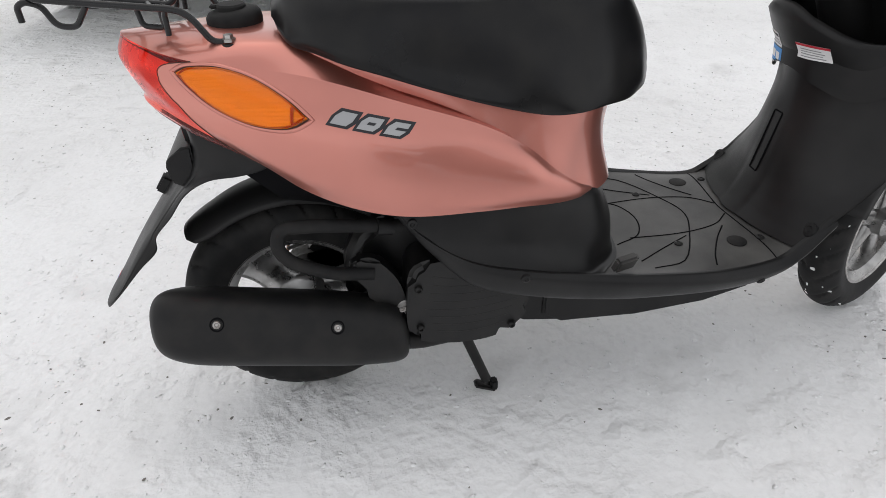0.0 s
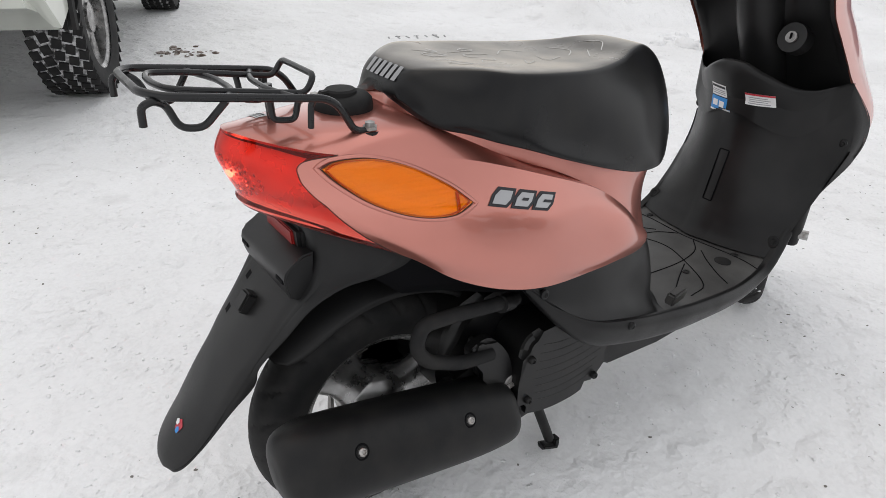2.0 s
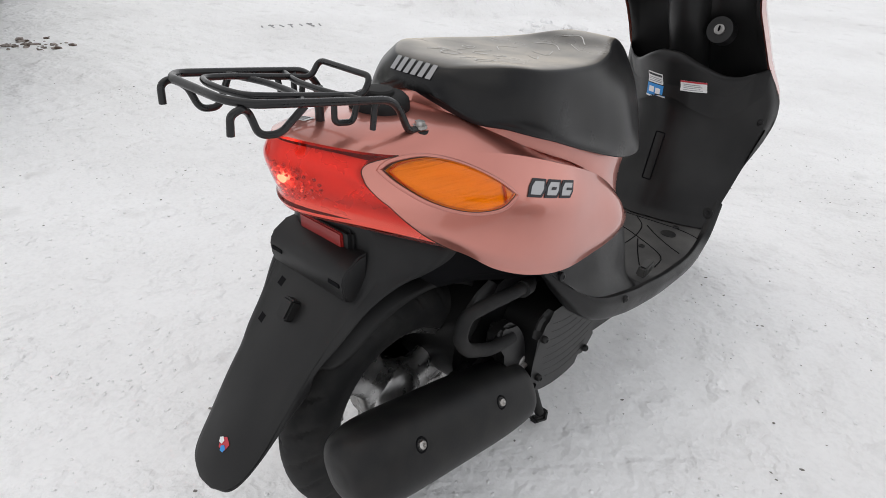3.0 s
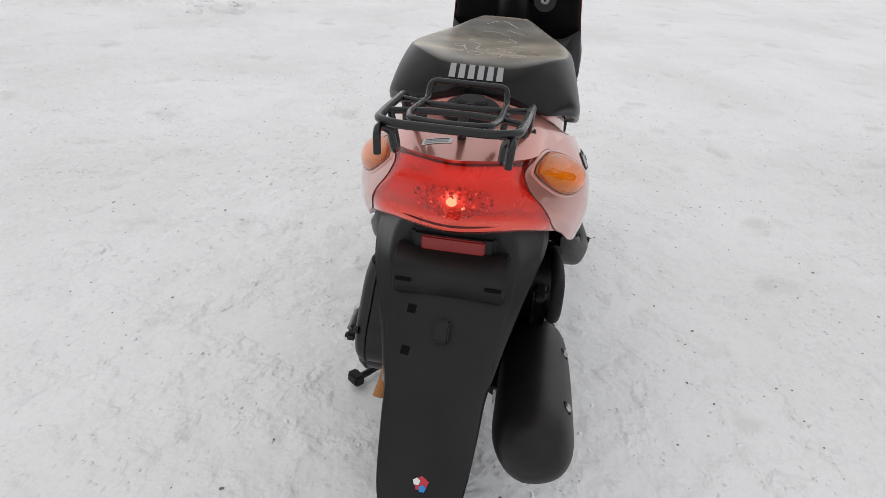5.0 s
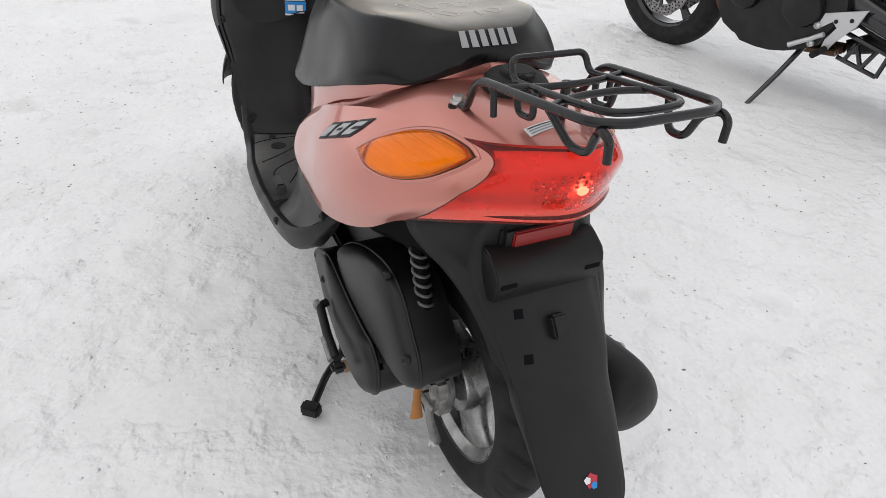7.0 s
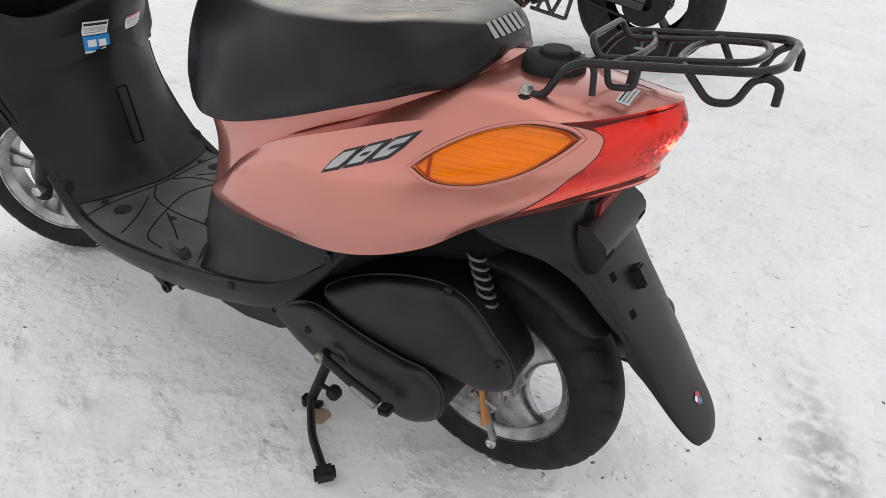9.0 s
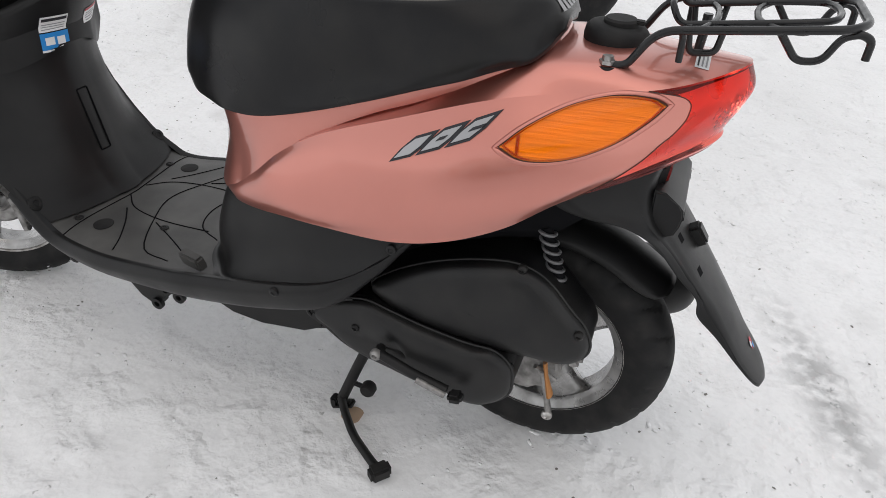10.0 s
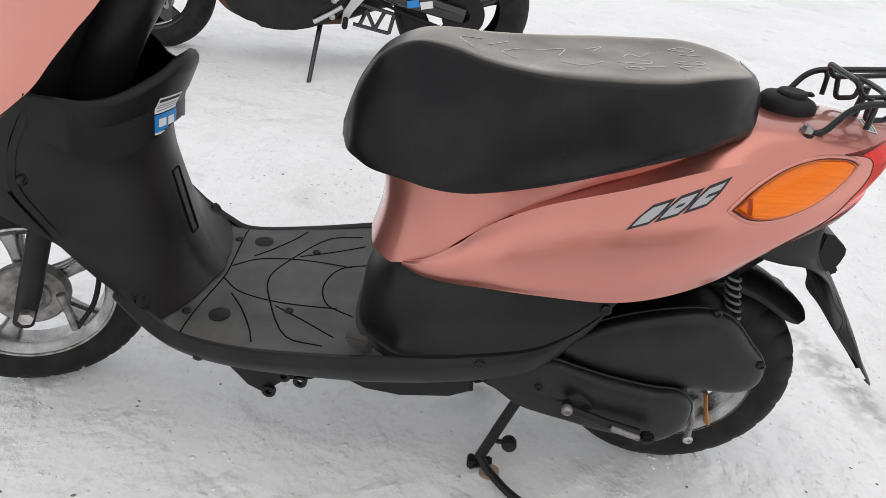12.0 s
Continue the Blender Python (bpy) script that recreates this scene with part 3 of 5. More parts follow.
# footboard
rows = []
for i in range(61):
    x = 0.885 - 0.46 * i / 60
    edge = row([(.40, .205, .330), (.48, .206, .309), (.566, .203, .296), (.70, .190, .275), (.82, .169, .269), (.90, .158, .300)], x)
    r = []
    for j in range(49):
        u = j / 48 * 2 - 1
        rise = max(0.0, x - 0.82) ** 2 * 6
        z = 0.279 + rise + (edge[1] - 0.279 - rise) * abs(u) ** 6
        r.append(Vector((x, edge[0] * u, z)))
    rows.append(r)
footboard = part("footboard", grid(rows), dusty, scooter, "dusty black plastic footboard with moulded grooves", 60)

# leg shield, facing the rider: z, x in the middle, edge x, edge y, width of the middle bulge
SHIELD = [(.283, .806, .852, .164, .060), (.30, .822, .868, .162, .062), (.325, .836, .897, .163, .064), (.36, .849, .933, .165, .066), (.40, .858, .967, .168, .066), (.45, .868, 1.000, .174, .064), (.50, .877, 1.020, .182, .062), (.55, .874, 1.012, .182, .060), (.60, .845, .990, .173, .062), (.64, .826, .966, .165, .066)]
RIM = [(0, .655), (.03, .652), (.07, .634), (.11, .614), (.14, .611), (.165, .619), (.19, .630)]


def rim_z(y):
    return float(row(RIM, min(abs(y), 0.19))[0])


rows = []
for i in range(61):
    r = []
    for j in range(65):
        u = j / 64 * 2 - 1
        top = rim_z(u * 0.19)
        z = 0.283 + (top - 0.283) * i / 60
        xc, xe, ye, wb = row(SHIELD, min(z, 0.64))
        a = abs(u) * ye
        t = max(0.0, a - wb * 0.5) / (ye - wb * 0.5)
        x = xc + (xe - xc) * (0.35 * t + 0.65 * t ** 2.0) + 0.006 * min(1, a / (wb * 0.5)) ** 2 * (1 - t)
        r.append(Vector((x, ye * u, z)))
    wrap = 0.050 * (1 - ease(.54, .66, r[0].z)) * ease(.40, .46, r[0].z)
    for a, b in ((0, 0), (-1, len(r))):
        e = r[a].copy()
        r[b:b] = [e + Vector((k * wrap, math.copysign(0.0045 * k, e.y), 0)) for k in ((1.0, 0.5) if a == 0 else (0.5, 1.0))]
    rows.append(r)
# rolled pocket rim and the pocket behind it
last = rows[-1]
for dx, dz in ((0.004, 0.006), (0.012, 0.007), (0.020, 0.0), (0.024, -0.03), (0.032, -0.10)):
    rows.append([p + Vector((dx * max(0.0, 1 - (abs(p.y) / 0.15) ** 4), 0, dz * (1 - 0.7 * (abs(p.y) / 0.19) ** 4))) for p in last])
part("leg_shield", grid(rows), plastic, scooter, "black grained plastic leg shield with open pockets", 50)
UPPER = [(.50, .985, 1.020, .182), (.56, .975, 1.010, .180), (.62, .952, .982, .168), (.67, .928, .948, .160), (.72, .898, .906, .154), (.76, .880, .870, .150), (.82, .862, .848, .142), (.88, .848, .834, .125)]
rows = []
for i in range(41):
    z = 0.50 + 0.38 * i / 40
    xc, xe, ye = row(UPPER, z)
    r = []
    for j in range(41):
        u = j / 40 * 2 - 1
        x = xc + 0.035 * (1 - abs(u) ** 4) * (0.3 + 0.7 * min(1, abs(u) * 3)) + (xe - xc) * abs(u) ** 5
        if abs(u) > 0.9:
            x = xe
        r.append(Vector((x, ye * u, z)))
    rows.append(r)
part("upper_inner_cover", grid(rows), plastic, scooter, "black inner cover behind the pockets", 50)
rows = []
for i in range(21):
    z = 0.56 + 0.34 * i / 20
    xc = row(UPPER, min(z, .88))[0]
    r = []
    for j in range(24):
        a = 2 * math.pi * j / 24
        r.append(Vector((xc + 0.02 + 0.055 * math.cos(a), 0.01 + 0.045 * math.sin(a), z)))
    rows.append(r)
part("steering_column_cover", grid(rows, False, True, True), plastic, scooter, "black cover round the steering column")

# painted front cover
rows = []
for i in range(49):
    z = 0.470 + 0.42 * i / 48
    if z < 0.5:
        xe, ye = row(SHIELD, z)[1:3]
    else:
        xe, ye = row(UPPER, min(z, 0.88))[1:3]
    tip = min(1.0, max(0.0, (z - 0.44) / 0.1))
    r = []
    for j in range(49):
        u = j / 48 * 2 - 1
        a = abs(u)
        x = xe - 0.004 + 0.046 * (1 - ease(.54, .66, z)) * a ** 2 + 0.20 * (1 - a ** 2.2) ** 0.75 * (0.6 + 0.4 * tip) + 0.02 * (1 - a) * math.sin((z - 0.47) * 9)
        r.append(Vector((x, (ye + 0.005) * math.copysign(a ** 0.8, u), z + 0.02 * (1 - a))))
    rows.append(r)
part("front_cover", grid(rows), paint, scooter, "rose copper painted front cover", 60)
rows = []
for i in range(25):
    z = 0.290 + 0.20 * i / 24
    xe, ye = row(SHIELD, z)[1:3]
    r = []
    for j in range(33):
        u = j / 32 * 2 - 1
        a = abs(u)
        x = xe + 0.002 + 0.09 * (1 - a ** 2) ** 0.8 * (0.3 + 0.7 * (z - 0.29) / 0.2)
        r.append(Vector((x, (ye + 0.004) * u, z)))
    rows.append(r)
part("lower_front_cover", grid(rows), plastic, scooter, "black lower front cover")


# ---- wheels ----
def tyre(c, r, w, groove=True):
    n, m = 352, 30
    rows = []
    for k in range(n):
        a = 2 * math.pi * k / n
        row_ = []
        for j in range(m + 1):
            b = -math.pi * 0.80 + 1.60 * math.pi * j / m
            y = 0.5 * w * math.sin(b) if abs(b) < math.pi / 2 else 0.5 * w * math.copysign(1 - 0.25 * (abs(b) - math.pi / 2), b)
            rad = r - 0.5 * w * 0.92 * (1 - math.cos(b))
            if groove and abs(b) < 1.3:
                side = 0.5 if y > 0 else 0.0
                cut = abs(((a * 22 / (2 * math.pi) + side + abs(y) / w * 1.5) % 1) - 0.5) / 0.10
                if abs(y) > 0.05 * w and cut < 1:
                    rad -= 0.0042 * (1 - cut * cut) * min(1.0, (abs(y) / w - 0.05) / 0.08)
            row_.append(Vector((c[0] + rad * math.cos(a), c[1] + y, c[2] + rad * math.sin(a))))
        rows.append(row_)
    return grid(rows, True)


def rim_ring(c, r, w):
    h = w / 2
    prof = [(-h, r), (-h - .001, r - .004), (-h + .003, r - .008), (-h + .006, r - .015), (-h + .014, r - .022), (h - .014, r - .022), (h - .006, r - .015), (h - .003, r - .008), (h + .001, r - .004), (h, r), (h - .006, r - .003), (-h + .006, r - .003)]
    return lathe(prof, 72, "y", c, True)


def spokes(c, r0, r1, w, n=5, turn=0.0, width=0.026):
    bm = bmesh.new()
    for q in range(n):
        a = 2 * math.pi * q / n + turn
        d, t = Vector((math.cos(a), 0, math.sin(a))), Vector((-math.sin(a), 0, math.cos(a)))
        rows = []
        for i in range(13):
            f = i / 12
            rad = r0 + (r1 - r0) * f
            ww = width * (1.45 - 1.75 * f + 2.0 * f * f)
            tt = w * (0.62 - 0.22 * f)
            ring = []
            for j in range(12):
                b = 2 * math.pi * j / 12
                sy = math.copysign(abs(math.sin(b)) ** 0.85, math.sin(b))
                sx = math.copysign(abs(math.cos(b)) ** 0.7, math.cos(b))
                ring.append(Vector(c) + d * rad + t * ww * sx + Vector((0, tt * sy, 0)))
            rows.append(ring)
        grid(rows, False, True, True, bm)
    return bm


RW, FW = (-0.004, 0.0, 0.204), (1.158, 0.0, 0.204)
for nm, c, w in (("rear_wheel", RW, 0.088), ("front_wheel", FW, 0.084)):
    wheel = tagged(new(nm), "small silver alloy wheel with a black road tyre")
    wheel.parent = scooter
    part("tyre", tyre(c, 0.205, w), rubber, wheel, "black rubber tyre with cut tread", 25)
    part("rim", rim_ring(c, 0.139, 0.066), alloy, wheel, "silver alloy rim")
    for s in (1, -1):
        part("rim_lip", lathe([(s * .0325, .1385), (s * .0345, .1375), (s * .0345, .1335), (s * .0320, .1325)], 72, "y", c, True), steel, wheel, "bright worn rim lip")
    count = 3 if nm[0] == "r" else 5
    for q in range(count):
        bm = spokes(c, 0.026, 0.122, 0.046 if nm[0] == "r" else 0.030, 1, (radians(128) if nm[0] == "r" else 0.2) + 2 * math.pi * q / count, 0.034 if nm[0] == "r" else 0.014)
        part("spoke", bm, alloy, wheel, "silver cast spoke", 45)
    if nm[0] == "f":
        bm = lathe([(-.045, .0001), (-.045, .020), (-.036, .028), (.030, .030), (.036, .028), (.042, .022), (.050, .018), (.050, .0001)], 40, "y", c)
    else:
        bm = lathe([(-.045, .0001), (-.045, .022), (-.042, .032), (-.036, .038), (-.030, .048), (-.020, .054), (.010, .054), (.030, .052), (.036, .050), (.042, .030), (.050, .018), (.050, .0001)], 40, "y", c)
    part("hub", bm, alloy, wheel, "silver hub with drum brake")

# ---- rear mudguard and flap ----
# rear line x, z, half width; front edge x, half width, z
FENDER = [(-.134, .592, .060, .020, .112, .556), (-.128, .574, .070, .012, .122, .538), (-.122, .550, .080, -.012, .125, .517), (-.124, .525, .083, -.050, .121, .507), (-.138, .497, .082, -.096, .112, .500), (-.165, .468, .078, -.136, .099, .475), (-.192, .436, .073, -.170, .084, .432), (-.218, .403, .069, -.202, .073, .396), (-.236, .380, .066, -.211, .067, .366), (-.262, .345, .063, -.244, .064, .335), (-.295, .298, .058, -.284, .059, .292), (-.316, .271, .051, -.309, .052, .266), (-.327, .256, .038, -.322, .039, .252), (-.332, .247, .014, -.327, .015, .244)]
rows = []
for i in range(79):
    x, z, w, xf, wf, zf = crom(FENDER, i / 78 * (len(FENDER) - 1))
    swell = (0.008 + 0.004 * ease(.54, .47, z)) * min(1.0, w / 0.058) ** 2
    rear, front = Vector((x + swell, w, z)), Vector((xf, wf, zf))
    cor = min(0.012, 0.4 * (front - rear).length)
    d = (front - rear).normalized()
    half = [front + (rear - front) * q / 5 for q in range(5)] + [rear + d * cor]
    for q in range(1, 4):
        g = q / 4
        half.append((1 - g) ** 2 * (rear + d * cor) + 2 * g * (1 - g) * rear + g * g * (rear + Vector((0, -cor, 0))))
    half += [Vector((x + swell * ((w - cor) / w * (1 - q / 8)) ** 2, (w - cor) * (1 - q / 8), z)) for q in range(0, 9)]
    rows.append(half + [Vector((p.x, -p.y, p.z)) for p in half[-2::-1]])
flap = part("rear_fender", grid(rows), plastic, scooter, "long black plastic mudguard flap", 50)
sol = flap.modifiers.new("thickness", "SOLIDIFY")
sol.thickness, sol.offset = 0.0012, -1
# guard close over the tyre
rows = []
for i in range(41):
    a = radians(44 + 94 * i / 40)
    r = []
    for j in range(15):
        edge = min(i, 40 - i) / 5
        span = 1.15 * (0.55 + 0.45 * math.sqrt(1 - (1 - min(1.0, edge)) ** 2))
        b = span * (j / 7 - 1)
        rad = 0.243 - 0.048 * (1 - math.cos(b))
        flare = 0.006 * max(0, i - 34) / 6
        r.append(Vector((RW[0] + (rad + flare) * math.cos(a) + 0.012, 0.057 * math.sin(b) / math.sin(1.15), RW[2] + (rad + flare) * math.sin(a))))
    rows.append(r)
g = part("tyre_hugger", grid(rows), plastic, scooter, "black plastic guard close over the rear tyre")
sol = g.modifiers.new("thickness", "SOLIDIFY")
sol.thickness = 0.003

# ---- muffler ----
muffler = tagged(new("muffler"), "satin black exhaust muffler with two bright screws")
muffler.parent = scooter
rows = []
tilt = radians(24)
CAN = ((-.225, .012, .014), (-.220, .030, .037), (-.209, .043, .052), (-.187, .052, .061), (-.152, .056, .066), (-.08, .0565, .0665), (0, .0565, .066), (.07, .0555, .065), (.122, .053, .061), (.150, .049, .056), (.166, .037, .045), (.172, .015, .02))
for i in range(67):
    x, hw, hh = crom(CAN, 11 * i / 66)
    hw, hh, cz = 1.03 * hw, 0.945 * hh, 0.236 - 0.195 * x
    r = []
    for j in range(48):
        b = 2 * math.pi * j / 48
        py = hw * math.copysign(abs(math.cos(b)) ** 0.85, math.cos(b))
        pz = hh * math.copysign(abs(math.sin(b)) ** 0.85, math.sin(b))
        r.append(Vector((x, -0.141 + py * math.cos(tilt) + pz * math.sin(tilt), cz - py * math.sin(tilt) + pz * math.cos(tilt))))
    rows.append(r)
part("can", grid(rows, False, True, True), satin, muffler, "satin black muffler can", 50)
bm = tube([(-.10, -.135, .205), (-.13, -.135, .200), (-.175, -.138, .198)], 0.009, 14)
part("tailpipe", bm, satin, muffler, "short black tailpipe")
bm = tube(fillet([(.10, -.137, .205), (.175, -.130, .166), (.28, -.112, .163), (.36, -.06, .185)], 0.04), 0.018, 16)
part("exhaust_pipe", bm, satin, muffler, "black exhaust pipe")
bm = slab(curvy([(.088, .335), (.100, .352), (.128, .352), (.160, .312), (.172, .262), (.160, .236), (.128, .240), (.118, .285)]), -.146, -.120, 0.006)
part("bracket", bm, engine_black, muffler, "black muffler bracket")

from mathutils.bvhtree import BVHTree


def skin(obs):
    """Something to lay decals and small parts on."""
    vs, fs = [], []
    for ob in obs:
        o = len(vs)
        vs += [v.co.copy() for v in ob.data.vertices]
        fs += [[o + i for i in p.vertices] for p in ob.data.polygons]
    return BVHTree.FromPolygons(vs, fs)


kids = {}
for ob in scooter.children:
    kids.setdefault(ob.name.split(".")[0], []).append(ob)
panel_skin = skin(kids["side_panel"] + [o for o in tail_light.children if o.name == "lens"])
seat_skin = skin(kids["seat"])
shield_skin = skin(kids["leg_shield"])
floor_skin = skin(kids["footboard"])
fender_skin = skin(kids["rear_fender"])


def on_side(x, z, s, lift=0.0):
    p, n, _, _ = panel_skin.ray_cast(Vector((x, 0.5 * s, z)), Vector((0, -s, 0)))
    if p is None:
        p, n, _, _ = panel_skin.find_nearest(Vector((x, 0.16 * s, z)))
    if n.y * s < 0:
        n = -n
    return p + n * lift, n


def on_skin(tree, start, way, lift):
    p, n, _, _ = tree.ray_cast(Vector(start), Vector(way))
    if p is None:
        return None, None
    if n.dot(Vector(way)) > 0:
        n = -n
    return p + n * lift, n


can_skin = skin([o for o in muffler.children if o.name.startswith("can")])
for x, z in ((-.1195, .2975), (.0583, .2615)):
    p, n = on_skin(can_skin, (x, -0.6, z), (0, 1, 0), 0.0)
    part("screw", bolt(p, n, 0.0065, 0.005), steel, muffler, "bright flanged screw")
    ring = lathe([(-.002, .007), (.0003, .009), (.0005, .0105), (-.002, .012)], 24, "z")
    bmesh.ops.transform(ring, matrix=Matrix.Translation(p) @ n.to_track_quat("Z", "Y").to_matrix().to_4x4(), verts=ring.verts)
    part("screw_dimple", ring, dark, muffler, "dark dimple round the screw")


# ---- turn signals ----
UP = [(.060, .600), (.034, .623), (-.006, .646), (-.050, .660), (-.088, .661), (-.107, .654)]
DOWN = [(.060, .600), (.030, .589), (-.014, .593), (-.058, .611), (-.090, .635), (-.107, .654)]
for s in (1, -1):
    sig = tagged(new("turn_signal"), "almond shaped amber turn signal")
    sig.parent = scooter

    def almond(grow, lift, swell, n=44, m=18):
        rows = []
        for i in range(n + 1):
            t = 0.5 - 0.5 * math.cos(math.pi * i / n)
            u, d = crom(UP, 5 * t), crom(DOWN, 5 * t)
            r = []
            for j in range(m + 1):
                b = j / m
                q = d + (u - d) * b
                q = q + (q - np.array([-0.024, 0.627])) * grow
                p, nn = on_side(q[0], q[1], s)
                r.append(p + nn * (lift + swell * math.sin(math.pi * b) ** 0.6 * math.sin(math.pi * t) ** 0.6))
            rows.append(r)
        return rows

    part("reflector", grid(almond(0.0, 0.0012, 0.0)), ribbed, sig, "mirrored bowl")
    ln = part("lens", grid(almond(0.0, 0.0022, 0.010)), amber_lens, sig, "ribbed amber lens", 60)
    ln.visible_shadow = False
    pts = [on_side(*(crom(DOWN, 0.75) + (crom(UP, 0.75) - crom(DOWN, 0.75)) * i / 6), s, 0.004)[0] for i in range(1, 6)]
    part("inner_step", tube(pts, 0.0022, 6), amber_shade, sig, "moulded step behind the lens")
    ring = []
    for t in range(60):
        f = t / 60 * 2
        q = crom(UP, 5 * f) if f < 1 else crom(DOWN, 5 * (2 - f))
        ring.append(q)
    rim_pts = [on_side(*(q + (q - np.array([-0.024, 0.627])) * 0.015), s, 0.0012)[0] for q in ring]
    inner = [on_side(*(q - (q - np.array([-0.024, 0.627])) * 0.05), s, 0.0034)[0] for q in ring]
    part("inner_rim", tube(inner, 0.0013, 8, True), amber_shade, sig, "darker amber edge of the lens")
    part("gasket", tube(rim_pts, 0.0009, 8, True), gasket_brown, sig, "dark gasket round the lens")
    rim_pts = [on_side(*(q + (q - np.array([-0.024, 0.627])) * 0.075), s, -0.0016)[0] for q in ring]
    part("bezel", tube(rim_pts, 0.0038, 10, True), paint, sig, "raised painted rim")


def decal(name, outline, s, lift, material, parent, label=""):
    bm = bmesh.new()
    f = bm.faces.new([bm.verts.new((x, 0, z)) for x, z in outline])
    bmesh.ops.triangulate(bm, faces=[f])
    bmesh.ops.subdivide_edges(bm, edges=bm.edges[:], cuts=3, use_grid_fill=True)
    for v in bm.verts:
        v.co = on_side(v.co.x, v.co.z, s, lift)[0]
    top = bm.faces[:]
    ex = bmesh.ops.extrude_face_region(bm, geom=top)
    for v in [g for g in ex["geom"] if isinstance(g, bmesh.types.BMVert)]:
        v.co += on_side(v.co.x, v.co.z, s)[1] * 0.0008
    return part(name, bm, material, parent, label)


# ---- emblems on the flanks: plain shapes in their colours ----
for s, corner, ex, ez in ((1, Vector((.190, .559)), Vector((-.104, .046)), Vector((-.018, .029))), (-1, Vector((.083, .592)), Vector((.106, -.030)), Vector((.012, .020)))):
    emblem = tagged(new("emblem"), "silver and black raised emblem of plain shapes")
    emblem.parent = scooter

    def at(a, b):
        q = corner + ex * a + ez * b
        return (q.x, q.y)

    for a0, a1 in ((.05, .28), (.37, .61), (.70, .94)):
        decal("backing", [at(a0 - .06, -.02), at(a1 - .03, -.02), at(a1 + .05, .36), at(a1 + .085, 1.0), at(a0 + .05, 1.0), at(a0 - .03, .55)], s, 0.0006, darkink, emblem, "black outline of the shape")
        decal("bar", [at(a0 - .02, .12), at(a1 - .06, .12), at(a1, .40), at(a1 + .03, .84), at(a0 + .08, .84), at(a0 + .01, .55)], s, 0.0016, badge_silver, emblem, "plain silver shape")
        if a0 > 0.3:
            b0 = a0 + (.08 if a0 < .6 else .10)
            decal("gap", [at(b0, .42), at(a1 - .07 if a0 < .6 else a1 + .01, .42), at(a1 - .05 if a0 < .6 else a1 + .02, .56), at(b0 + .02, .56)], s, 0.0026, darkink, emblem, "dark gap")
# emblem bars on the back of the seat
for q in range(6):
    y = 0.038 - 0.0132 * q
    bm = bmesh.new()
    cs = []
    for dy, dz in ((.0045, .0), (-.0045, .0), (-.0040, .0150), (.0040, .0150)):
        p, n = on_skin(seat_skin, (-0.3, y + dy, 0.7325 + dz), (1, 0, -0.02), 0.0022)
        cs.append(p)
    bm.faces.new([bm.verts.new(p) for p in cs])
    part("emblem_bar", bm, silverink, seat, "plain silver print bar")
# chalk strokes on the seat
rnd = random.Random(4)
STROKES_BACK = [[(0.2, 0.06), (0.215, 0.05), (0.2, 0.042), (0.19, 0.052), (0.2, 0.06)], [(0.2, 0.045), (0.16, 0.035)], [(0.22, 0.02), (0.18, 0.022), (0.175, 0.008), (0.19, 0.004)], [(0.21, -0.008), (0.2, -0.024), (0.185, -0.012)], [(0.18, -0.02), (0.17, -0.034)], [(0.135, 0.055), (0.14, 0.036), (0.105, 0.046)], [(0.14, 0.02), (0.125, 0.03), (0.105, 0.02), (0.115, 0.006), (0.14, 0.012), (0.14, 0.02)]]
STROKES_FRONT = [[(0.13, -0.024), (0.1, -0.02)], [(0.14, -0.05), (0.12, -0.058), (0.105, -0.046), (0.12, -0.036), (0.14, -0.05)], [(0.3, 0.03), (0.27, 0.045), (0.24, 0.02)], [(0.33, -0.02), (0.29, -0.035), (0.3, 0.0)], [(0.36, 0.04), (0.38, 0.01), (0.35, -0.02)], [(0.42, 0.03), (0.44, 0.0), (0.41, -0.03)], [(0.26, -0.04), (0.235, -0.055), (0.25, -0.03)], [(0.4, -0.01), (0.37, -0.045)]]
for st in STROKES_BACK + STROKES_FRONT:
    pts = []
    for p in smooth_path([(x, y, 0) for x, y in st], 14):
        q, n = on_skin(seat_skin, (p.x, p.y, 1.0), (0, 0, -1), 0.0004)
        pts.append(q)
    part("chalk_mark", tube(pts, 0.0010, 5, flat=0.2), chalk, seat, "thin white chalk stroke")

# ---- fuel cap ----
cap = tagged(new("fuel_cap"), "round black rubber fuel cap cover")
cap.parent = scooter
bm = lathe([(-.012, .0385), (-.002, .0395), (.006, .0385), (.011, .034), (.0135, .026), (.014, .0001)], 48, "z", (-.030, 0, .698))
bmesh.ops.rotate(bm, cent=(-.030, 0, .698), matrix=Euler((0, radians(-4), 0)).to_matrix(), verts=bm.verts)
part("cover", bm, rubber, cap, "black rubber cover")
bm = lathe([(.010, .021), (.018, .0205), (.0205, .018), (.021, .0001)], 36, "z", (-.032, 0, .698))
part("knob", bm, rubber, cap, "raised round knob")
part("tab", box((.018, .012, .005), (-.052, 0, .7155), (0, 0, 0), 0.0015), rubber, cap, "small pull tab")

